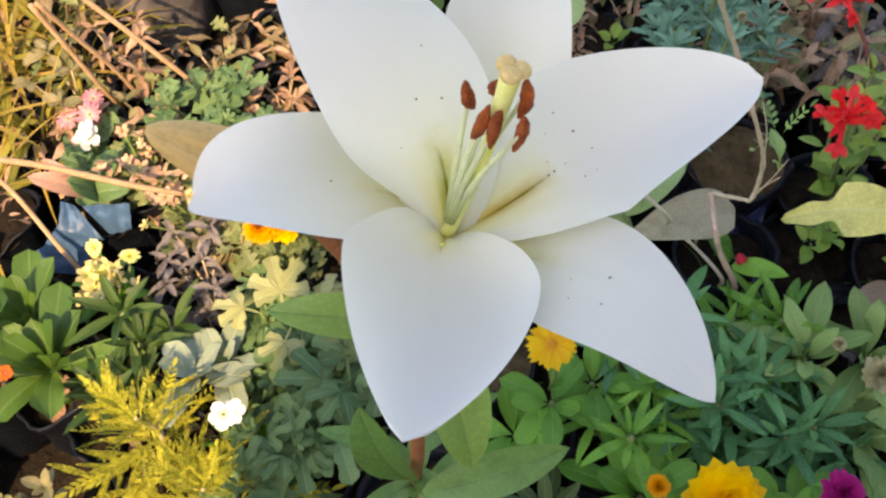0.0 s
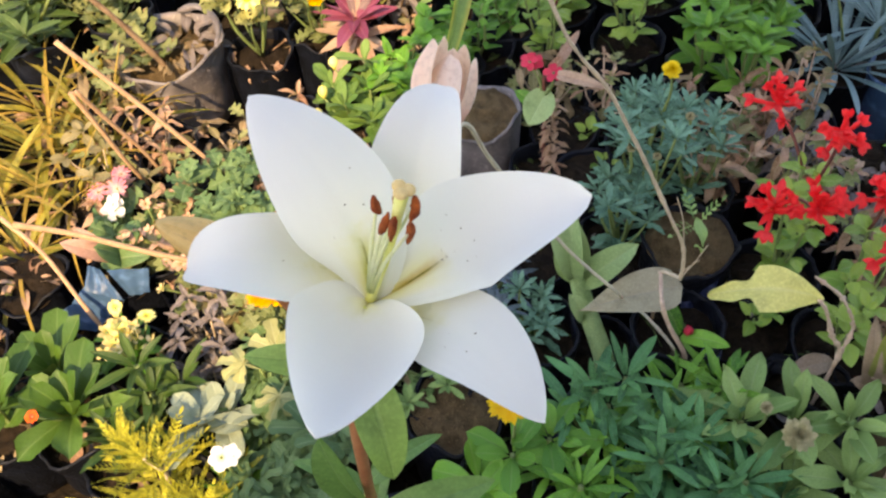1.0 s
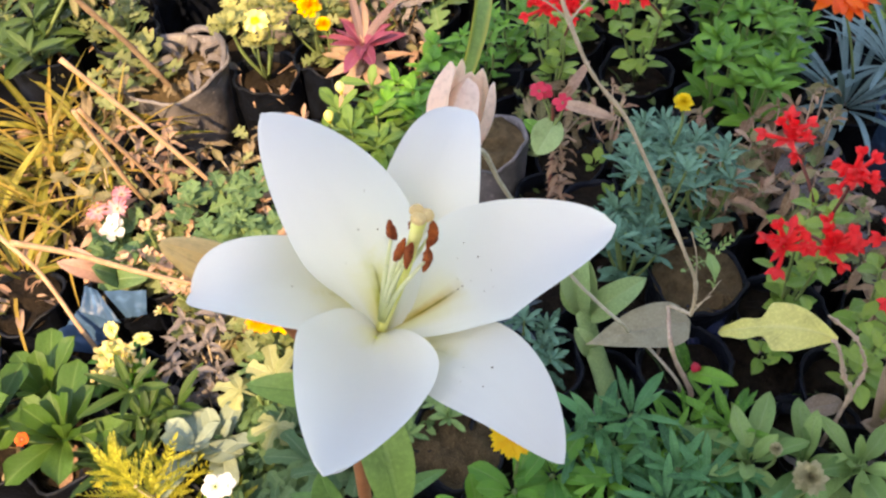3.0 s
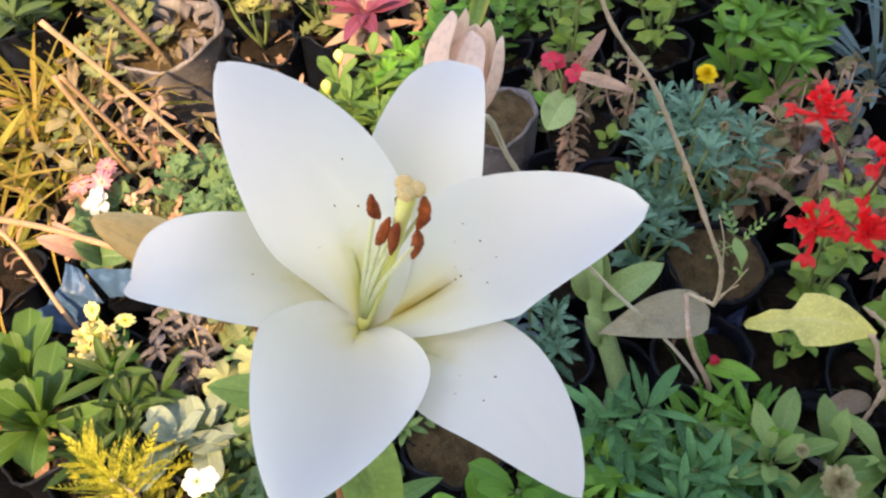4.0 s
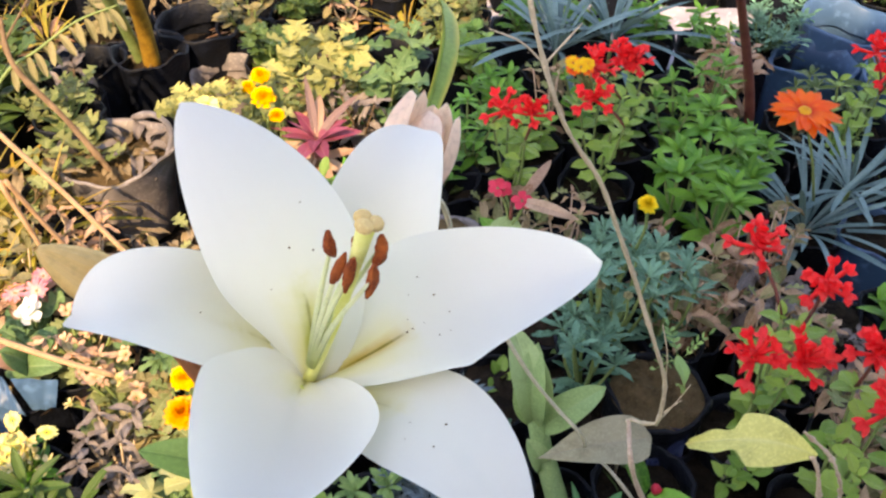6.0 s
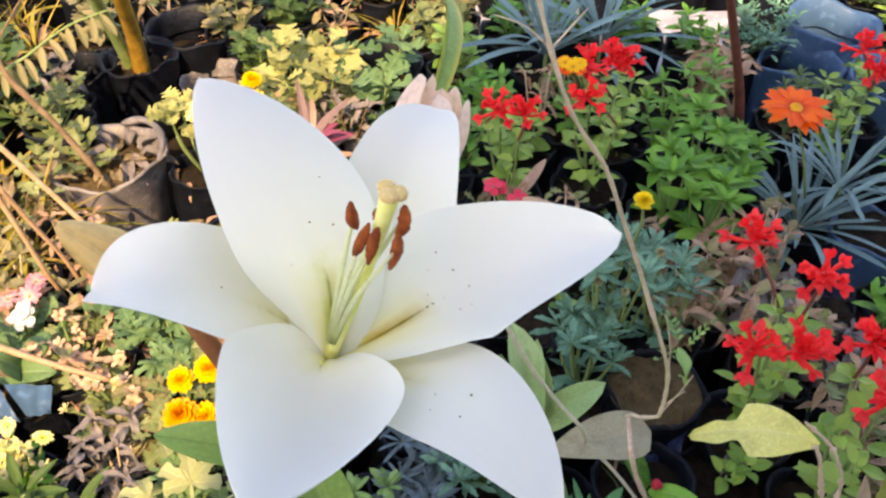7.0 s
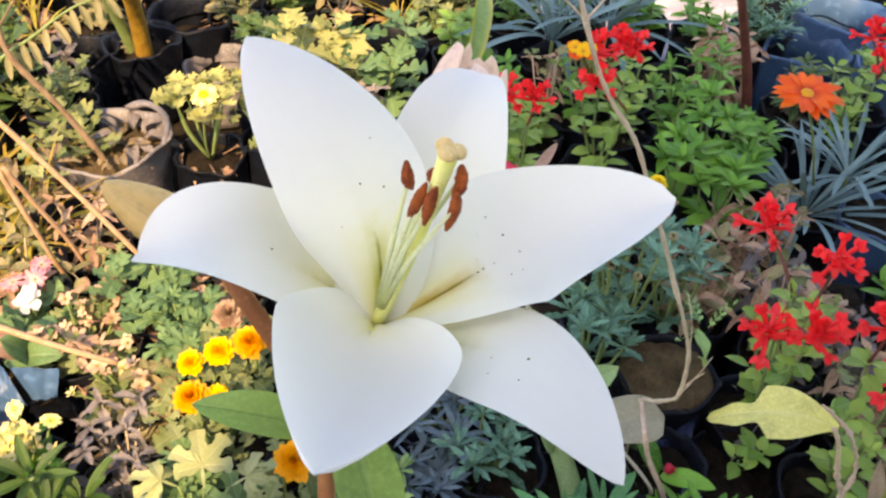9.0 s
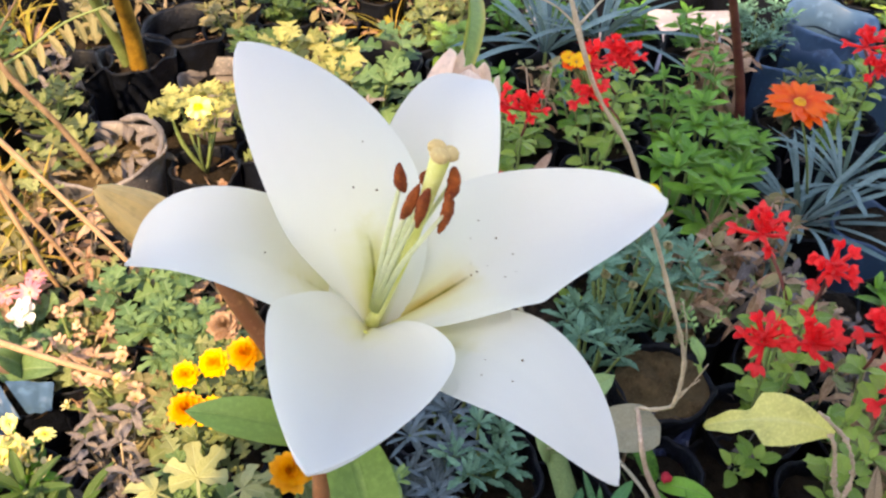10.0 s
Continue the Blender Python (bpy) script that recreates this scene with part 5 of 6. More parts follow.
def wilting_plant():
    """A tall plant past its best beside the vine cutting: one broad yellow-green leaf, tan leaves round it."""
    ob, top = plant("withered_plant", "wilting plant with one broad yellow-green leaf among tan ones", "withered plant", 0.492, 0.487, "withered plants", seed=1, h=0.14, r=0.05)
    inv = ob.matrix_world.inverted()
    for b, t, w, u, m in (((0.490, 0.480, 0.13), (0.468, 0.475, 0.365), 0.040, (-0.5, -1, 0.6), YELLOW_GREEN), ((0.482, 0.480, 0.13), (0.4361, 0.470, 0.300), 0.021, (-0.4, -1, 0.6), TAN), ((0.482, 0.470, 0.14), (0.440, 0.456, 0.190), 0.026, (0, -0.4, 1), TAN), ((0.452, 0.462, 0.20), (0.515, 0.462, 0.205), 0.030, (0, -0.7, 0.8), TAN)):
        part("leaf", moved(leaf_between(b, t, w, u, 0.12, 0.5, 0.4, 0.7, 0.08), inv), m, ob, "broad yellow-green leaf" if m is YELLOW_GREEN else "")
    return ob


YELLOW_GREEN = leaf_material("leaf_yellow_green", (0.26, 0.30, 0.07), (0.36, 0.40, 0.12), (0.42, 0.46, 0.2), 0.5, 0.3)
TAN = leaf_material("leaf_tan", (0.36, 0.26, 0.19), (0.46, 0.35, 0.27), (0.45, 0.36, 0.28), 0.7, 0.25)
wilting_plant()
fallen = thing("dry_leaf", "large fallen tan leaf lying over the soil bags", "leaf", 0.4105, 0.4898, 0.158)
part("blade", leaf_between((-0.022, -0.002, 0.0), (0.024, 0.006, 0.008), 0.026, (0, -0.3, 1), 0.10, 0.5, 0.25, 0.5, 0.10), TAN, fallen)


def rosette_plant(x, y, z, seed, leaf, n, lengths, lifts, name, label, category, group="", h=0.15, skin=None, r=0.055, extra=None):
    ob, top = plant(name, label, category, x, y, group, seed=seed, h=h, skin=skin, r=r)
    rng = random.Random(seed)
    crowns = extra or ((0, 0),)
    for k, (dx, dy) in enumerate(crowns):
        zz = z + 0.008 - rng.uniform(0, 0.048 if leaf in ("narrow", "narrow_green", "sage") else 0.025)
        if zz - top > 0.015:
            part("stem", tube(curve_points([(dx * 0.3, dy * 0.3, top - 0.005), (dx * 0.8, dy * 0.8, (top + zz) / 2), (dx, dy, zz)], 6), 0.0032, 8), STEM_GREEN, ob)
        held = [] if leaf.startswith("narrow") else None
        rosette(ob, (dx, dy, max(zz, top)), LEAF[leaf], n, lengths, lifts, seed * 13 + k, start=k * 1.1, held=held)
        fuse("tuft", held, ob)
    return ob, top


# calendulas with soft spoon-shaped leaves
def dry_head(ob, p, seed, size=0.013):
    f = bloom(ob, rel(ob, p), UP, mesh_of("seed_head", *pompom(1.0, 5, seed), SEED_HEAD), size, name="seed_head", label="dry straw-coloured seed head", base=rel(ob, p) - Vector((0, -0.005, 0.06)), seed=seed)
    return f


cal, _ = rosette_plant(0.372, 0.392, 0.205, 41, "sage", 9, (0.080, 0.045), (14, 76), "calendula_plant", "calendula with soft pale green spoon-shaped leaves and dry heads", "calendula", "calendulas", extra=((-0.005, 0.01), (-0.066, 0.008), (0.046, 0.004), (-0.025, -0.06), (0.040, -0.055)))
dry_head(cal, (0.336, 0.3435, 0.285), 3, 0.0165)
dry_head(cal, (0.318, 0.385, 0.262), 4, 0.007)
ob = bare_bag(0.503, 0.385, 0.14, 2, "black nursery bag of brown soil covered with dry litter", 0.056)
for k in range(4):
    rosette(ob, (0.02 * math.cos(1.7 * k), 0.03 * math.sin(1.7 * k), 0.146), LEAF["dry" if k % 2 else "dry_pink"], 6, (0.034, 0.02), (0, 35), 421 + k, spread=0.006)
cal, top = rosette_plant(0.060, 0.375, 0.205, 43, "spoon", 8, (0.058, 0.038), (5, 55), "calendula_plant", "calendula with green spoon leaves and a yellow bloom", "calendula", "calendulas", extra=((0, -0.02), (-0.035, -0.045), (0.04, 0.0)))
bloom(cal, rel(cal, (0.057, 0.372, 0.30)), (0.05, -0.4, 1), DAISY["yellow"][0], 0.0225, DISC["petal_amber"], 0.3, label="golden yellow daisy bloom", base=(0, 0.0, 0.2), seed=2)
part("petal_ring", DAISY["yellow"][1], None, cal, "", facing(rel(cal, (0.057, 0.3715, 0.302)), (0.05, -0.4, 1), 1.1) @ Matrix.Diagonal((0.019, 0.019, 0.019, 1)))
cal, top = rosette_plant(0.175, 0.250, 0.20, 44, "spoon", 11, (0.07, 0.045), (5, 55), "calendula_plant", "calendula with one large orange-yellow bloom and a small bud", "calendula", "calendulas", extra=((0, 0.0), (-0.04, 0.02), (0.045, -0.01)))
bloom(cal, rel(cal, (0.188, 0.238, 0.275)), UP, POMPOM["yellow"][1], 0.0345, label="large orange-yellow double bloom", base=(0, 0, 0.19), seed=4)
bloom(cal, rel(cal, (0.140, 0.257, 0.262)), UP, POMPOM["amber"][1], 0.0105, label="small orange double bloom", base=(-0.03, 0, 0.19), seed=5)
cal, top = rosette_plant(0.290, 0.235, 0.20, 45, "spoon", 10, (0.06, 0.04), (5, 55), "bedding_plant", "bedding plant with one magenta double bloom", "plant", "", extra=((0, 0.0), (-0.03, 0.02)))
bloom(cal, rel(cal, (0.284, 0.245, 0.275)), UP, POMPOM["magenta"][0], 0.018, label="magenta double bloom", base=(0, 0, 0.19), seed=4)
cal, top = rosette_plant(0.080, 0.235, 0.19, 46, "dark", 12, (0.06, 0.04), (5, 55), "pansy_plant", "pansy with a deep violet flower", "pansy", "", extra=((0, 0.0), (-0.03, 0.02)))
bloom(cal, rel(cal, (0.084, 0.216, 0.25)), UP, DAISY["violet"][0], 0.017, DISC["petal_yellow"], 0.15, label="deep violet flower", base=(0, 0, 0.18), seed=4)

# narrow-leaved plants, many tufts each
for k, (x, y, z, leaf) in enumerate(((0.165, 0.415, 0.225, "narrow"), (0.230, 0.385, 0.215, "narrow"), (0.135, 0.335, 0.215, "narrow_green"), (0.225, 0.315, 0.205, "narrow"), (0.275, 0.440, 0.20, "narrow_green"), (0.30, 0.330, 0.20, "narrow"))):
    rng = random.Random(60 + k)
    rosette_plant(x, y, z, 50 + k, leaf, 12, (0.062, 0.030), (2, 66), "aster_plant", "aster with dense tufts of narrow blue-green leaves", "aster", "asters",
                  extra=tuple((0.048 * math.cos(2.4 * j + k) * math.sqrt(j / 6), 0.048 * math.sin(2.4 * j + k) * math.sqrt(j / 6)) for j in range(6)))


# golden thuja
def thuja(x, y, z, seed):
    ob, top = plant("thuja_plant", "small golden thuja with feathery yellow sprays", "thuja", x, y, seed=seed, h=0.12)
    rng = random.Random(seed)
    part("stem", tube([(0, 0, top - 0.01), (0.005, 0.01, (top + z) / 2), (0, 0, z)], [0.004, 0.003, 0.0015], 8), TWIG, ob)
    for k in range(22):
        f = k / 21
        az = 137.5 * k + rng.uniform(-20, 20)
        ln = 0.105 * (1 - 0.5 * f) * rng.uniform(0.8, 1.1)
        m = Matrix.Translation((0, 0, top + 0.01 + (z - top - 0.01) * f)) @ pose(0, 0, 0, 0, 0, az) @ pose(0, 0, 0, 12 + 50 * f + rng.uniform(-10, 10), rng.uniform(-40, 40), 0) @ Matrix.Diagonal((ln, ln, ln, 1))
        held = [(LEAF["feather_gold"][k % 3], m)]
        for j in range(4):
            side = 1 if j % 2 else -1
            held.append((LEAF["feather_gold"][(k + j) % 3], m @ pose(0, 0.2 + 0.17 * j, 0, 10, 0, -side * 42) @ Matrix.Diagonal((0.42, 0.42, 0.42, 1))))
        fuse("spray", held, ob)
    return ob


thuja(-0.335, 0.345, 0.22, 71)
thuja(-0.270, 0.285, 0.19, 72)


# chrysanthemums with lobed leaves
def chrysanthemum(x, y, z, seed, leaf, ln, stems=5, spread=0.055, label="chrysanthemum with lobed grey-green leaves", blooms=(), kind="yellow", shape=None, size=0.016, nodes=3, crown=5, fused=False):
    ob, top = plant("chrysanthemum_plant", label, "chrysanthemum", x, y, "chrysanthemums", seed=seed, h=0.12)
    bush(ob, (0, 0, top), z - top, spread, stems, nodes, LEAF[leaf], ln, STEM_GREEN, seed, lift=14, crown=crown, fused=fused)
    for k, p in enumerate(blooms):
        b = rel(ob, p)
        if shape == "daisy":
            bloom(ob, b, UP, DAISY[kind][k % 2], size * (1 - 0.1 * (k % 3)), DISC["petal_yellow"], 0.35, label="pale lemon daisy bloom", base=b - Vector((0, -0.01, 0.06)), seed=k)
        else:
            bloom(ob, b, (0.1 * math.sin(k), -0.45, 1), POMPOM[kind if k % 3 else "amber"][k % 2], size * (1.1 - 0.12 * (k % 3)), label="golden double bloom", base=b - Vector((0, -0.01, 0.06)), seed=k)
    return ob


chrysanthemum(-0.228, 0.450, 0.165, 81, "palmate", 0.060, 4, 0.045, crown=4, nodes=2, label="chrysanthemum with pale sunlit lobed leaves")
rosette_plant(-0.300, 0.412, 0.165, 82, "silver", 8, (0.060, 0.038), (10, 68), "dusty_miller_plant", "low plant with soft silvery white leaves", "plant", h=0.12, extra=((0, 0), (0.025, 0.012)))
chrysanthemum(-0.150, 0.395, 0.185, 83, "palmate", 0.098, 3, 0.05, nodes=2, crown=3)
chrysanthemum(-0.200, 0.320, 0.175, 84, "palmate", 0.075, 3, 0.05, nodes=2, crown=3)
chrysanthemum(-0.215, 0.585, 0.215, 85, "lobed_small", 0.045, 7, 0.06, "chrysanthemum with golden double blooms and small grey-green leaves", ((-0.180, 0.607, 0.262), (-0.213, 0.602, 0.25), (-0.243, 0.593, 0.24), (-0.228, 0.540, 0.25), (-0.205, 0.545, 0.24)), size=0.0175)
chrysanthemum(-0.110, 0.465, 0.20, 86, "lobed_small", 0.045, 5, 0.05, "chrysanthemum with one golden double bloom", ((-0.109, 0.453, 0.275),), size=0.019)
chrysanthemum(-0.345, 1.118, 0.245, 87, "lobed_cream", 0.048, 8, 0.050, "chrysanthemum with lemon daisy blooms and pale lobed leaves", ((-0.3335, 1.0863, 0.252),), "lemon", "daisy", 0.021, nodes=0, crown=9)
yellow = chrysanthemum(-0.250, 1.165, 0.22, 89, "lobed_small", 0.046, 5, 0.05, "chrysanthemum with yellow double blooms and pale lobed leaves", nodes=2)
for k, (q, size) in enumerate((((-0.261, 1.142, 0.235), 0.020), ((-0.236, 1.112, 0.225), 0.013), ((-0.290, 1.17, 0.235), 0.012), ((-0.275, 1.195, 0.24), 0.016))):
    b = rel(yellow, q)
    bloom(yellow, b, UP, POMPOM["yellow"][k % 2], size, label="golden yellow double bloom", base=b - Vector((0, -0.01, 0.06)), seed=k)
chrysanthemum(-0.185, 1.27, 0.25, 88, "lobed_cream", 0.072, 6, 0.08, "chrysanthemum with pale variegated leaves")
chrysanthemum(-0.09, 1.29, 0.23, 90, "lobed", 0.066, 5, 0.07)
chrysanthemum(-0.33, 0.79, 0.17, 91, "lobed", 0.05, 6, 0.06)
chrysanthemum(-0.27, 0.70, 0.19, 92, "palmate", 0.050, 5, 0.05, nodes=2)
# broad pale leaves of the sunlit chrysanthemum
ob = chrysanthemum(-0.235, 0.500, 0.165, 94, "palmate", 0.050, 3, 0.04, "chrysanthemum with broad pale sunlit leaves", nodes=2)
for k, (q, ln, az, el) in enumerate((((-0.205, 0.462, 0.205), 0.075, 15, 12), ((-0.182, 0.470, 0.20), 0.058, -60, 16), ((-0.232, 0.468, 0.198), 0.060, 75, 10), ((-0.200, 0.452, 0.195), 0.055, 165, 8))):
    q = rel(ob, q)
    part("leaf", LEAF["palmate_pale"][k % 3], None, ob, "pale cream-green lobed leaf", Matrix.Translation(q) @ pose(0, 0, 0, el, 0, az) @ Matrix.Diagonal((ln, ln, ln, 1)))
    part("stalk", tube(curve_points([(0, 0, 0.108), (q.x * 0.6, q.y * 0.6, 0.15), q], 5), 0.0016, 6), STEM_GREEN, ob)

# the sunny side: small flowers, broad leaves
ob, top = rosette_plant(-0.247, 0.352, 0.16, 93, "narrow_green", 12, (0.06, 0.04), (5, 60), "dianthus_plant", "dianthus with a small white flower", "dianthus", h=0.1)
bloom(ob, rel(ob, (-0.249, 0.345, 0.225)), (0.3, -0.5, 0.8), DAISY["white"][0], 0.015, label="small white flower", base=(0, 0, 0.12), seed=1)
bloom(ob, rel(ob, (-0.240, 0.350, 0.222)), (-0.2, -0.5, 0.9), DAISY["white"][1], 0.012, label="small white flower", base=(0.005, 0, 0.12), seed=2)
for k, (x, y, z) in enumerate(((-0.520, 0.508, 0.125), (-0.47, 0.440, 0.14), (-0.56, 0.44, 0.15))):
    ob, top = rosette_plant(x, y, z, 95 + k, "spoon_shaded", 13, (0.084, 0.058), (18, 80), "primula_plant", "broad-leaved green primula with a tiny orange flower" if k == 1 else "broad-leaved green primula without flowers", "primula", "primulas", h=0.12)
    if k == 1:
        bloom(ob, rel(ob, (-0.489, 0.408, 0.195)), UP, DAISY["orange"][1], 0.008, label="tiny orange flower", base=(0, 0, top + 0.02), seed=1)


for k, (x, y, z) in enumerate(((-0.372, 0.458, 0.165), (-0.395, 0.395, 0.15))):
    rosette_plant(x, y, z, 106 + k, "dark_point", 9, (0.060, 0.042), (10, 66), "bedding_plant", "bedding plant with pointed dark green leaves", "plant", "", h=0.11, extra=((0, 0), (0.03, 0.02), (-0.02, 0.03)))


def cluster(x, y, z, seed, mat_leaf, petals, label, name="stock_plant", n=16, size=0.009, spread=0.02):
    """A plant crowned by a loose head of small flowers."""
    ob, top = plant(name, label, "plant", x, y, seed=seed, h=0.1, r=0.05)
    rng = random.Random(seed)
    bush(ob, (0, 0, top), max(0.03, z - 0.03 - top), 0.03, 3, 3, LEAF[mat_leaf], 0.05, STEM_GREEN, seed)
    for k in range(n):
        p = Vector((rng.gauss(0, spread), rng.gauss(0, spread), z + rng.uniform(-0.02, 0.012)))
        bloom(ob, p, (rng.uniform(-0.7, 0.7), rng.uniform(-0.9, 0.4), 1), petals[k % len(petals)], size * rng.uniform(0.7, 1.2), label="", seed=k, base=(p.x * 0.3, p.y * 0.3, z - 0.045))
    return ob


CREAM_PETAL = petal_material("petal_cream", (0.62, 0.50, 0.19), (0.72, 0.62, 0.33), (0.50, 0.42, 0.08))
CREAM_FLOWER = [mesh_of("flower", *ring_flower(5, 1.0, 0.5, 24, 0.6, 0.5, 0.1, s), CREAM_PETAL) for s in (1, 2)]
cluster(-0.428, 0.540, 0.165, 101, "green", CREAM_FLOWER * 2 + DAISY["lemon"][:1], "plant with a head of small cream-yellow flowers", size=0.013)
cluster(-0.505, 0.790, 0.18, 102, "dry_pink", DAISY["pink"], "plant with pink daisies and dry leaves", n=3, size=0.016, spread=0.015)
cluster(-0.490, 0.745, 0.165, 103, "lobed", DAISY["white"], "plant with a white flower", n=3, size=0.020, spread=0.005)
PEACH_FLOWER = [mesh_of("flower", *ring_flower(6, 1.0, 0.55, 30, 0.6, 0.5, 0.2, s), petal_material("petal_peach", (0.62, 0.34, 0.22), (0.80, 0.54, 0.38), (0.50, 0.30, 0.14))) for s in (1, 2)]
cluster(-0.425, 0.715, 0.145, 104, "lobed_small", PEACH_FLOWER, "plant with faded peach-coloured flowers", n=18, size=0.012, spread=0.036)
cluster(-0.345, 0.655, 0.140, 105, "lobed_small", PEACH_FLOWER + CREAM_FLOWER[:1], "plant with faded peach and cream flowers", n=14, size=0.011, spread=0.032)

# a slumped blue plastic bag
ob = thing("plastic_bag", "slumped empty blue-grey plastic bag with a torn flap", "plastic bag", -0.500, 0.640)
TAKEN.append((-0.50, 0.64))


part("body", fold_of_plastic(((-0.568, 0.608, 0.075), (-0.510, 0.636, 0.130), (-0.464, 0.627, 0.112), (-0.510, 0.606, 0.062)), 1), BAG_BLUE, ob)
part("body", fold_of_plastic(((-0.505, 0.654, 0.152), (-0.488, 0.650, 0.149), (-0.460, 0.624, 0.110), (-0.511, 0.631, 0.124)), 2), BAG_BLUE, ob)
part("flap", fold_of_plastic(((-0.476, 0.646, 0.150), (-0.424, 0.654, 0.146), (-0.430, 0.640, 0.112), (-0.460, 0.638, 0.106)), 3), BAG_BLUE, ob, "torn upper flap of the bag")


ob, top = plant("bedding_plant", "plant with broad grey-green leaves and one reddish leaf", "plant", -0.475, 0.690, seed=2, h=0.10, r=0.05)
inv = ob.matrix_world.inverted()
for b, t, w, m in (((-0.505, 0.682, 0.12), (-0.425, 0.672, 0.150), 0.032, LOBED), ((-0.478, 0.690, 0.12), (-0.482, 0.655, 0.190), 0.036, LOBED), ((-0.475, 0.695, 0.12), (-0.455, 0.735, 0.15), 0.030, LOBED), ((-0.480, 0.690, 0.12), (-0.535, 0.668, 0.185), 0.026, RUSSET), ((-0.482, 0.690, 0.12), (-0.520, 0.690, 0.190), 0.020, RUSSET)):
    part("leaf", moved(leaf_between(b, t, w, (0, -0.5, 1), 0.12, 0.5, 0.3, 0.6, 0.06), inv), m, ob, "reddish pink leaf" if m is RUSSET else "")


sheet = thing("plastic_sheet", "crumpled pale grey-white plastic sheet lying on the earth", "plastic sheet", 0.42, 1.70)
TAKEN.extend([(0.25, 1.68), (0.37, 1.68), (0.49, 1.70), (0.60, 1.70)])
part("sheet", fold_of_plastic(((0.18, 1.60, 0.01), (0.66, 1.62, 0.01), (0.70, 1.86, 0.02), (0.16, 1.84, 0.02)), 4, (0.42, 1.70, 0)), PALE_PLASTIC, sheet)
part("sheet", fold_of_plastic(((0.10, 1.66, 0.04), (0.60, 1.62, 0.03), (0.66, 1.80, 0.09), (0.08, 1.80, 0.08)), 5, (0.42, 1.70, 0)), PALE_PLASTIC, sheet)

# dried plants and dead leaves
def withered(x, y, z, seed, leaf, label, n=9, ln=0.034, mat=None, spread=0.05, h=0.1, group="withered plants"):
    ob, top = plant("withered_plant", label, "withered plant", x, y, group, seed=seed, h=h, r=0.052)
    n, ln = (max(4, round(0.72 * n)), ln * 1.2) if x < -0.2 else (n, ln)
    bush(ob, (0, 0, top), z - top, spread, n, 2 if x < -0.2 else 3, LEAF[leaf] * 2 + ([] if leaf == "dry_grey" else LEAF[("cream", "lobed_small", "dry_pink", "lobed_small")[seed % 4]] + LEAF["cream" if seed % 2 else "dry_pink"][:1]), ln, mat or TWIG, seed, 0.0016, lift=-8, crown=4, fused=True)
    return ob


faded = chrysanthemum(-0.200, 0.675, 0.19, 98, "lobed_small", 0.045, 4, 0.045, "chrysanthemum with one faded peach-coloured bloom", nodes=2)
b0 = rel(faded, (-0.212, 0.654, 0.252))
bloom(faded, b0, UP, mesh_of("flower", *pompom(1.0, 6, 5), DRY_PINK), 0.0185, label="faded peach-coloured double bloom", base=b0 - Vector((0, -0.01, 0.07)), seed=3)

withered(-0.327, 0.560, 0.165, 113, "dry_grey", "grey withered plant with shrivelled leaves", 8)
withered(-0.318, 0.505, 0.14, 114, "dry_grey", "grey withered plant with shrivelled leaves", 5, spread=0.03)
withered(-0.41, 0.735, 0.15, 115, "dry_pink", "withered plant with curled pinkish leaves")
ob = bare_bag(-0.615, 0.665, 0.10, 2, "low torn bag of dark soil with fallen leaves", 0.055)
rosette(ob, (0, 0, 0.102), LEAF["dry_pink"], 7, (0.05, 0.03), (0, 22), 99, spread=0.015)
withered(0.395, 0.845, 0.19, 117, "dry_pink", "withered plant with pale tan leaves", 6, 0.05, h=0.14)
withered(0.475, 0.83, 0.20, 118, "dry_grey", "withered plant with grey leaves", 7, 0.05, h=0.14)
withered(0.535, 0.72, 0.20, 119, "dry_grey", "withered plant with grey shrivelled leaves", 6, 0.045, h=0.14)
withered(0.545, 0.52, 0.19, 120, "dry_pink", "withered plant with large tan leaves", 5, 0.065, h=0.13)
withered(0.13, 0.965, 0.20, 121, "dry", "withered plant with brown shrivelled leaves", 6, 0.045, h=0.14)
withered(0.49, 1.34, 0.24, 122, "dry_pink", "dry straw-coloured plant with curled leaves", 8, 0.06, STRAW, h=0.14)
for k, (x, y, z, leaf) in enumerate(((-0.47, 0.92, 0.16, "dry_pink"), (-0.36, 0.90, 0.14, "dry"), (-0.26, 0.85, 0.15, "dry_pink"), (-0.55, 0.87, 0.16, "cream"), (-0.30, 0.62, 0.15, "cream"), (-0.42, 0.80, 0.14, "cream"), (-0.28, 0.97, 0.12, "dry"), (-0.66, 0.55, 0.15, "dry"))):
    withered(x, y, z, 124 + k, leaf, "half withered plant with small faded leaves", 7, 0.036, spread=0.055)
for k, (x, y, z) in enumerate(((0.345, 0.80, 0.24), (0.455, 0.74, 0.25), (0.43, 0.90, 0.22), (0.52, 0.63, 0.24))):
    withered(x, y, z, 136 + k, "dry_pink", "withered plant with tan leaves and bare stems", 7, 0.045, PINK_WOOD, h=0.14)
for k, (x, y, z) in enumerate(((0.485, 0.905, 0.26), (0.205, 0.945, 0.25), (0.30, 0.875, 0.26), (0.18, 1.22, 0.27))):
    withered(x, y, z, 200 + k, "dry_pink" if k % 2 else "dry", "spindly half-dead plant with brown twigs and a few leaves", 4, 0.032, PINK_WOOD, 0.035, 0.13)
for k, (x, y, z) in enumerate(((-0.62, 1.27, 0.19), (-0.56, 1.02, 0.17), (-0.215, 1.20, 0.20), (-0.12, 1.225, 0.22))):
    withered(x, y, z, 210 + k, ("dry_grey", "dry", "dry_pink")[k % 3], "tangled half-dead plant with brown twigs and faded leaves", 6, 0.045, DARK_WOOD, 0.055, 0.12)
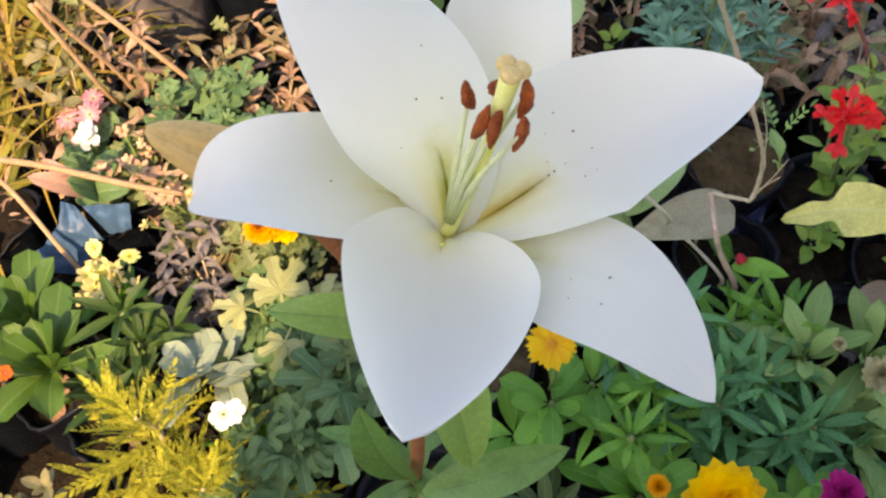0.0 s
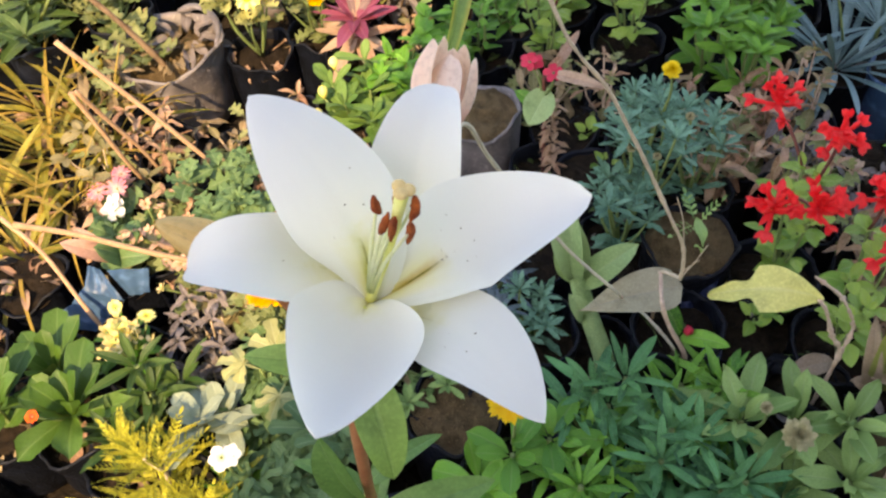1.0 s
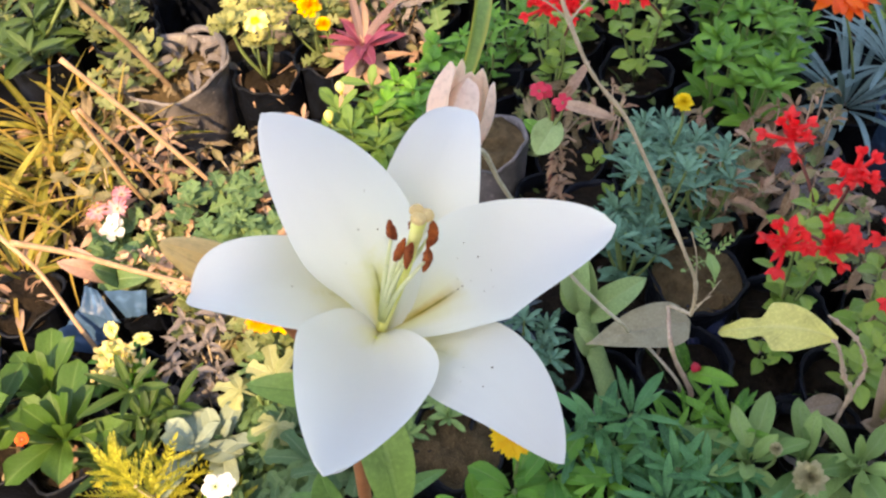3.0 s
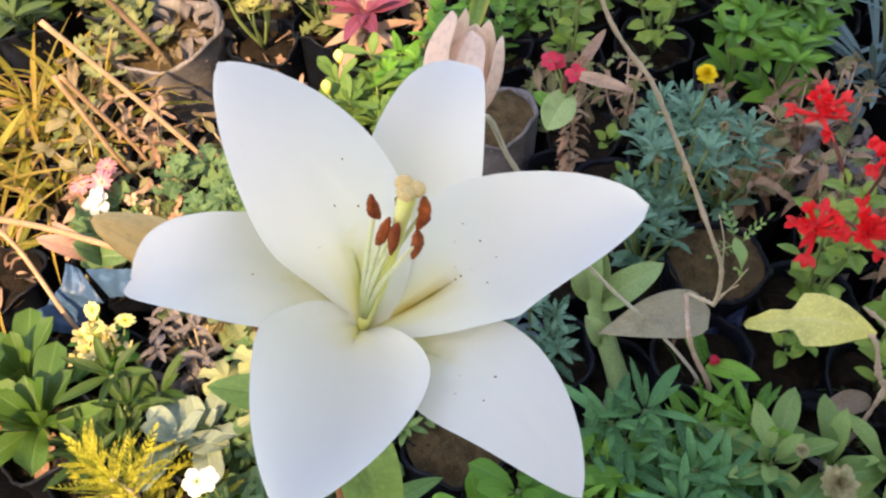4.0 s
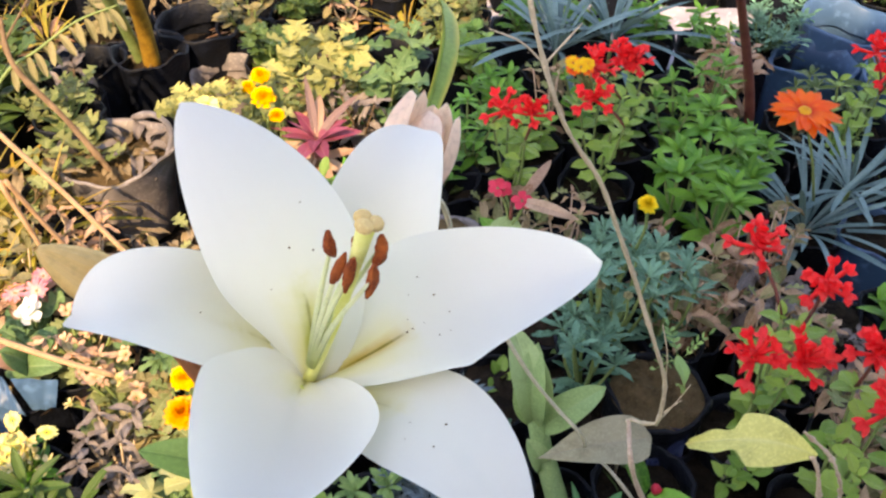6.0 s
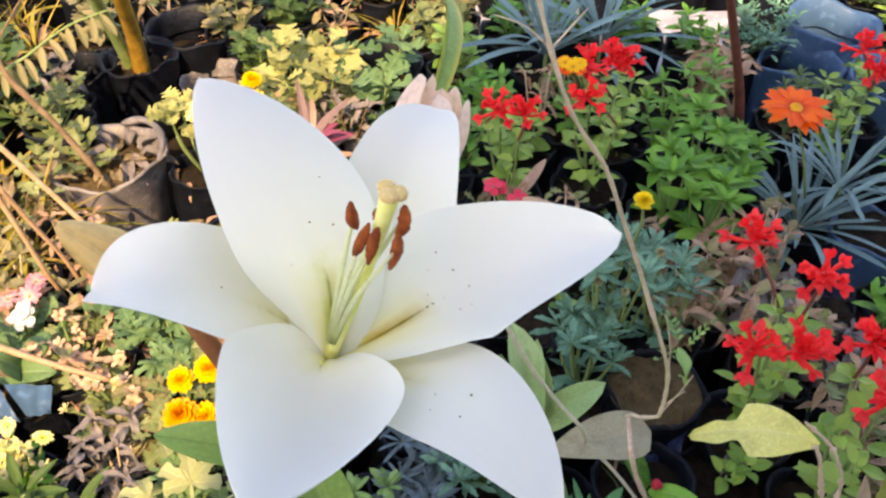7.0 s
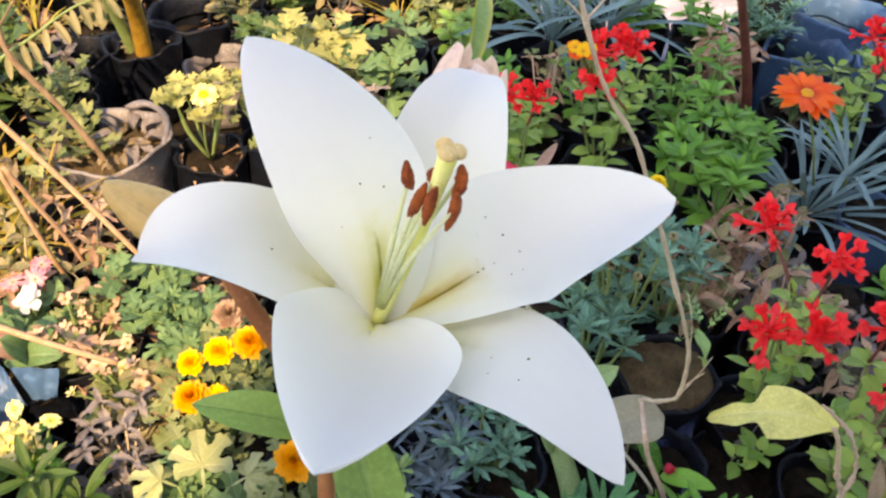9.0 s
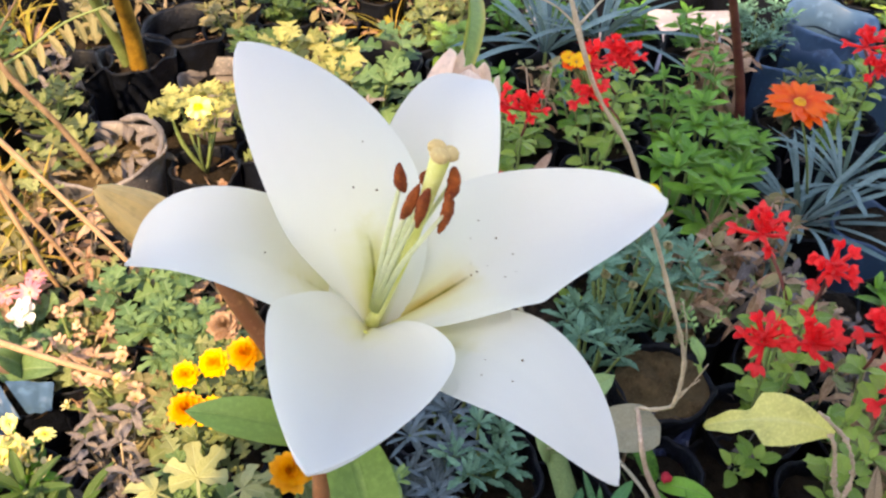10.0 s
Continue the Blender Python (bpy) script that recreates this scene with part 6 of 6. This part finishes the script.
withered(0.02, 0.50, 0.14, 123, "dry_grey", "withered sprig with small grey leaves", 4, 0.03)


# tangle of straw and yellow-green grass in the sun
def grass_clump(x, y, z, seed, n=26, label="clump of sunlit yellow-green grass"):
    ob, top = plant("grass_clump", label, "grass", x, y, "grass clumps", seed=seed, h=0.09, r=0.05)
    held = []
    rosette(ob, (0, 0, top), LEAF["grass"], n * 3 // 5, (z, z * 0.8), (25, 78), seed, spread=0.01, held=held)
    rosette(ob, (0, 0, top), LEAF["sword"], 7, (z * 0.9, z * 0.55), (20, 70), seed + 1, spread=0.01, held=held)
    rosette(ob, (0, 0, top), LEAF["dry_pink"], 9, (0.055, 0.035), (5, 70), seed + 2, spread=0.02, held=held)
    fuse("tuft", held, ob)
    return ob


for k, (x, y, z) in enumerate(((-0.60, 0.82, 0.2), (-0.66, 0.92, 0.22), (-0.57, 0.95, 0.2), (-0.64, 0.72, 0.18), (-0.72, 0.83, 0.22), (-0.70, 1.02, 0.2))):
    grass_clump(x, y, z, 130 + k)

for k, (ctrl, r) in enumerate((
        ([(-0.536, 0.877, 0.35), (-0.46, 0.868, 0.25), (-0.396, 0.859, 0.16), (-0.37, 0.855, 0.12)], 0.0031),
        ([(-0.516, 0.835, 0.30), (-0.495, 0.846, 0.23), (-0.474, 0.858, 0.16), (-0.46, 0.862, 0.10)], 0.0027),
        ([(-0.522, 0.832, 0.30), (-0.51, 0.84, 0.22), (-0.50, 0.85, 0.14), (-0.49, 0.86, 0.08)], 0.003),
        ([(-0.555, 0.637, 0.262), (-0.49, 0.640, 0.24), (-0.43, 0.638, 0.215), (-0.385, 0.637, 0.197), (-0.345, 0.64, 0.178)], 0.0033),
        ([(-0.62, 0.70, 0.2), (-0.56, 0.66, 0.17), (-0.50, 0.60, 0.12), (-0.46, 0.57, 0.05)], 0.0028))):
    twig("straw_stalk", "cut dry straw-coloured stalk leaning on the plants", ctrl, r * 1.2, r, STRAW, 140 + k, 18, knots=0.12)

# torn grey bag with an old root ball
ob = thing("nursery_bag", "torn faded grey nursery bag with dry litter and roots", "nursery bag", -0.490, 1.100, 0.0, "nursery bags")
TAKEN.append((-0.49, 1.10))
top = give_pot(ob, 0.078, 0.15, BAG_GREY, 2, 0.88, 0.12, earth=DRY_SOIL)
part("rim_fold", tube(curve_points([(0.0, 0.085, 0.155), (0.040, 0.078, 0.168), (0.075, 0.045, 0.165), (0.082, -0.005, 0.152), (0.070, -0.045, 0.135)], 16), [0.003, 0.006, 0.007, 0.006, 0.005, 0.005, 0.005, 0.005, 0.005, 0.004, 0.004, 0.005, 0.005, 0.004, 0.004, 0.003, 0.002], 8), BAG_GREY, ob, "rolled torn rim")
rosette(ob, (0, 0, top), LEAF["dry"], 16, (0.065, 0.04), (0, 50), 151, spread=0.02)
rosette(ob, (0.02, 0.03, top + 0.005), LEAF["dry_grey"], 12, (0.06, 0.04), (10, 60), 157, spread=0.02)
rosette(ob, (-0.045, 0.0, top + 0.01), LEAF["lobed_small"], 9, (0.06, 0.04), (15, 75), 158, spread=0.01)
rosette(ob, (-0.03, -0.02, top + 0.01), LEAF["lobed_small"], 5, (0.045, 0.03), (15, 60), 152, spread=0.01)
twig("dry_branch", "bare forked branch standing in the torn bag", [(-0.62, 1.12, 0.36), (-0.604, 1.091, 0.30), (-0.545, 1.08, 0.22), (-0.500, 1.075, 0.14), (-0.488, 1.075, 0.10)], 0.0035, 0.0055, DARK_WOOD, 153, 24, ((0.3, (-0.66, 1.15, 0.33)), (0.15, (-0.57, 1.17, 0.40))))
leafy(-0.585, 1.165, 0.20, 159, "lobed_small", 0.055, 4, 0.05, "bedding_plant", "plant with pale lobed leaves behind the torn bag", "", 2)
frond = leafy(-0.715, 1.12, 0.23, 154, "dark", 0.085, 5, 0.07, "bedding_plant", "broad-leaved dark green plant", "", 3)
f0 = [rel(frond, q) for q in ((-0.690, 1.115, 0.20), (-0.630, 1.118, 0.275), (-0.59, 1.132, 0.30), (-0.536, 1.174, 0.33), (-0.475, 1.19, 0.352))]
part("branch", tube(curve_points(f0, 20), [0.0032 - 0.0018 * i / 20 for i in range(21)], 6), STEM_GREEN, frond)
for k in range(14):
    q = curve_points(f0, 20)[6 + k]
    part("leaf", LEAF["cream"][k % 3], None, frond, "", Matrix.Translation(q) @ pose(0, 0, 0, 0, 0, 200 + 25 * (k % 3)) @ pose(0, 0, 0, -38, 15 * (k % 2), 0) @ Matrix.Diagonal((0.024, 0.042, 0.042, 1)))
grass_clump(-0.625, 1.03, 0.19, 156, 20)
leafy(-0.69, 1.215, 0.24, 155, "lobed_dark", 0.08, 4, 0.07, "bedding_plant", "plant with broad lobed green leaves", "", 2)


# rosette of peach, magenta and purple leaves
def cordyline(x, y, z):
    ob, top = plant("cordyline_plant", "cordyline with peach, magenta and purple-brown leaves", "cordyline", x, y, seed=2, h=0.12)
    part("stem", tube([(0, 0, top - 0.01), (0, 0, z)], [0.006, 0.005], 8), STEM_RED, ob)
    rosette(ob, (0, 0, z - 0.035), LEAF["peach"], 13, (0.090, 0.065), (-14, 24), 161)
    rosette(ob, (0, 0, z), LEAF["magenta"], 12, (0.076, 0.05), (0, 50), 162, start=0.4)
    for az, el, ln in ((-34, 38, 0.10), (24, 42, 0.105)):
        part("leaf", LEAF["purple"][abs(az) % 3], None, ob, "long purple-brown leaf", Matrix.Translation((0, 0, z)) @ pose(0, 0, 0, 0, 0, az) @ pose(0, 0.004, 0, el, 8, 0) @ Matrix.Diagonal((ln, ln, ln, 1)))
    part("leaf", LEAF["peach"][1], None, ob, "", Matrix.Translation((0, 0, z)) @ pose(0, 0, 0, 0, 0, 4) @ pose(0, 0.004, 0, 40, 0, 0) @ Matrix.Diagonal((0.085, 0.085, 0.085, 1)))
    return ob


cordyline(-0.175, 1.095, 0.20)

ob = leafy(-0.150, 0.915, 0.22, 171, "fleshy", 0.062, 5, 0.055, "bedding_plant", "green plant with pale yellow buds", "", 4)
for k, (x, y, z) in enumerate(((-0.20, 0.90, 0.235), (-0.19, 0.955, 0.24), (-0.205, 0.865, 0.225))):
    p = rel(ob, (x, y, z))
    part("bud", pod(p - Vector((0, 0, 0.018)), p + Vector((0, 0, 0.006)), 0.007, rows=8, cols=10), LEMON, ob, "pale yellow bud")
    part("stalk", tube([p - Vector((-0.02, 0, 0.07)), p - Vector((0, 0, 0.017))], 0.0015, 6), STEM_GREEN, ob)
leafy(-0.09, 0.88, 0.2, 172, "fleshy", 0.055, 4, 0.05)
leafy(-0.10, 0.97, 0.22, 173, "green", 0.045, 6, 0.05)


def pink_sprig():
    ob, top = plant("bedding_plant", "upright plant with two crimson flowers, pink bracts and an oval leaf", "plant", 0.11, 0.82, seed=3, h=0.14, r=0.05)
    inv = ob.matrix_world.inverted()
    part("stem", moved(tube(curve_points([(0.11, 0.82, top - 0.01), (0.108, 0.81, 0.25), (0.105, 0.805, 0.34)], 8), 0.0024, 6), inv), STEM_RED, ob)
    for k, p in enumerate(((0.087, 0.817, 0.35), (0.116, 0.795, 0.35), (0.094, 0.822, 0.345))):
        bloom(ob, rel(ob, p), (0.2 * (k - 1), -0.5, 1), DAISY["crimson"][k % 2], 0.012, label="small crimson flower", base=rel(ob, (0.105, 0.805, 0.30)), seed=k)
    for b, t, w, m in (((0.112, 0.80, 0.345), (0.178, 0.757, 0.358), 0.015, PEACH), ((0.115, 0.80, 0.345), (0.150, 0.852, 0.368), 0.013, PEACH), ((0.110, 0.80, 0.345), (0.128, 0.812, 0.362), 0.012, DRY_PINK), ((0.112, 0.808, 0.312), (0.086, 0.778, 0.278), 0.040, YOUNG), ((0.106, 0.81, 0.27), (0.07, 0.83, 0.29), 0.02, GREEN)):
        part("leaf", moved(leaf_between(b, t, w, (0, -0.6, 1), 0.06), inv), m, ob)
    # dry whorls up the lower stem
    for k in range(6):
        rosette(ob, (0.012 - 0.001 * k, -0.012, 0.17 + 0.022 * k), LEAF["dry_pink"], 7, (0.024, 0.018), (-10, 40), 181 + k, spread=0.002)
    return ob


pink_sprig()

# far row
for k, (x, y, r, h, skin) in enumerate(((-0.46, 1.50, 0.07, 0.15, BAG), (-0.385, 1.40, 0.06, 0.11, BAG_GREY), (-0.62, 1.36, 0.06, 0.14, BAG), (0.76, 1.57, 0.08, 0.19, BAG_BLUE), (0.67, 1.45, 0.07, 0.17, BAG_BLUE), (-0.08, 1.42, 0.06, 0.15, BAG), (0.80, 1.36, 0.07, 0.2, BAG_BLUE))):
    bare_bag(x, y, h, k, "faded grey nursery bag of soil" if skin is BAG_GREY else "faded blue nursery bag of soil" if skin is BAG_BLUE else "dark nursery bag of soil", r, 0, skin, 0.66, 0.06)
ob, top = plant("sapling", "sapling with a thick golden brown stem", "sapling", -0.520, 1.395, seed=1, h=0.15, r=0.060, fill=0.86, flare=0.10)
part("stem", tube(curve_points([(0, 0, top - 0.02), (0.008, -0.03, 0.22), (0.030, -0.12, 0.35), (0.045, -0.22, 0.55)], 12), [0.018, 0.0155, 0.015, 0.0145, 0.014, 0.0135, 0.013, 0.0125, 0.012, 0.011, 0.010, 0.009, 0.008], 12), STEM_GOLD, ob)
part("stem", tube(curve_points([(-0.02, 0.01, top - 0.02), (-0.026, -0.03, 0.22), (-0.018, -0.12, 0.36), (-0.008, -0.22, 0.55)], 12), 0.0105, 10), STEM_GREEN, ob)
ob, top = plant("sapling", "sapling with a single dark red stem", "sapling", 0.522, 1.230, seed=3, h=0.14, r=0.036)
part("stem", tube(curve_points([(0, 0, top - 0.02), (-0.028, -0.010, 0.23), (-0.063, -0.030, 0.33), (-0.105, -0.075, 0.43), (-0.155, -0.135, 0.55)], 12), [0.009 - 0.0003 * i for i in range(13)], 10), STEM_RED, ob)
rosette(ob, (-0.157, -0.138, 0.56), LEAF["dark"], 8, (0.08, 0.05), (10, 60), 191)
rosette_plant(0.30, 1.44, 0.2, 192, "strap", 30, (0.2, 0.15), (25, 78), "gazania_plant", "tuft of grey-blue strap leaves", "gazania")
rosette_plant(0.20, 1.40, 0.2, 193, "strap", 26, (0.2, 0.15), (30, 80), "gazania_plant", "tuft of grey-blue strap leaves", "gazania")
rosette_plant(0.62, 1.06, 0.2, 194, "strap", 26, (0.15, 0.12), (15, 70), "gazania_plant", "tuft of grey-blue strap leaves", "gazania")

# ---- fill the rest of the bed with the same kinds ----
GAPS = [(-0.75, 1.36), (-0.70, 1.30), (-0.66, 1.38), (0.80, 1.66), (0.84, 1.60), (0.72, 1.68), (-0.43, 1.27), (-0.42, 1.20), (-0.50, 1.28), (0.277, 1.03), (0.24, 0.98), (0.77, 1.58), (-0.59, 0.646), (-0.622, 0.694), (-0.40, 0.615), (-0.427, 0.541), (-0.474, 0.406), (-0.338, 0.671), (-0.68, 0.64), (0.35, 1.10), (0.33, 1.17), (0.30, 1.08), (0.20, 0.60), (0.33, 0.47), (0.30, 0.58), (0.12, 0.44), (0.28, 0.92), (-0.39, 1.17), (-0.30, 1.02), (-0.36, 0.98), (-0.06, 0.83), (0.60, 0.90), (0.47, 0.60), (-0.12, 0.80), (0.05, 0.76)]
SPARE = {}


def filler(x, y, pick, seed):
    """One more plant of the bed; beyond the first few of a kind, copies of them."""
    sunny = x < -0.30 + 0.23 * y
    kind = (("dry_pink", 0.16), ("dry", 0.34), ("lobed", 0.56), ("broad", 0.7), ("cream", 0.86), ("grass", 1.0)) if sunny else (("green", 0.3), ("light", 0.44), ("dark", 0.62), ("feather", 0.78), ("brown", 0.9), ("bare", 1.0))
    kind = next(k for k, p in kind if pick <= p)
    have = SPARE.setdefault(kind, [])
    if len(have) >= 5:
        copy_thing(have[seed % 5], pose(x, y, 0, 0, 0, seed * 47 % 360))
        TAKEN.append((x, y))
        return
    if kind in ("dry_pink", "dry"):
        ob = withered(x, y, 0.15, seed, kind, "withered plant with curled beige leaves", 6)
    elif kind == "lobed":
        ob = chrysanthemum(x, y, 0.18, seed, "lobed_small", 0.042, 6, fused=True)
    elif kind == "broad":
        ob = leafy(x, y, 0.18, seed, "lobed_dark", 0.05, 4, 0.05, h=0.12, fused=True)
    elif kind == "cream":
        ob = leafy(x, y, 0.19, seed, "cream", 0.036, 6, 0.05, label="plant with cream variegated leaves", group="", h=0.12, fused=True)
    elif kind == "grass":
        ob = grass_clump(x, y, 0.15, seed, 20)
    elif kind in ("green", "light", "dark"):
        ob = leafy(x, y, 0.22, seed, kind, 0.046, 5, fused=True)
    elif kind == "feather":
        ob = feather_plant(x, y, 0.22, seed, 5, 0.05)
    elif kind == "brown":
        ob = withered(x, y, 0.20, seed, "dry", "withered plant with brown leaves", 5, 0.045, h=0.13)
    else:
        ob = bare_bag(x, y, 0.16, seed % 4, "black nursery bag of dark soil", 0.055, 2)
    have.append(ob)


rng = random.Random(7)
cell = 0.125
for j in range(19):
    for i in range(23):
        x = -1.38 + cell * (i + 0.5 * (j % 2)) + rng.uniform(-0.032, 0.032)
        y = 0.10 + cell * 0.95 * j + rng.uniform(-0.032, 0.032)
        pick = rng.random()
        if min((x - a) ** 2 + (y - b) ** 2 for a, b in TAKEN) < 0.088 ** 2 or any((x - a) ** 2 + (y - b) ** 2 < 0.07 ** 2 for a, b in GAPS):
            continue
        if y < 0.20 and abs(x) < 0.28:
            continue
        filler(x, y, pick, 300 + 23 * j + i)
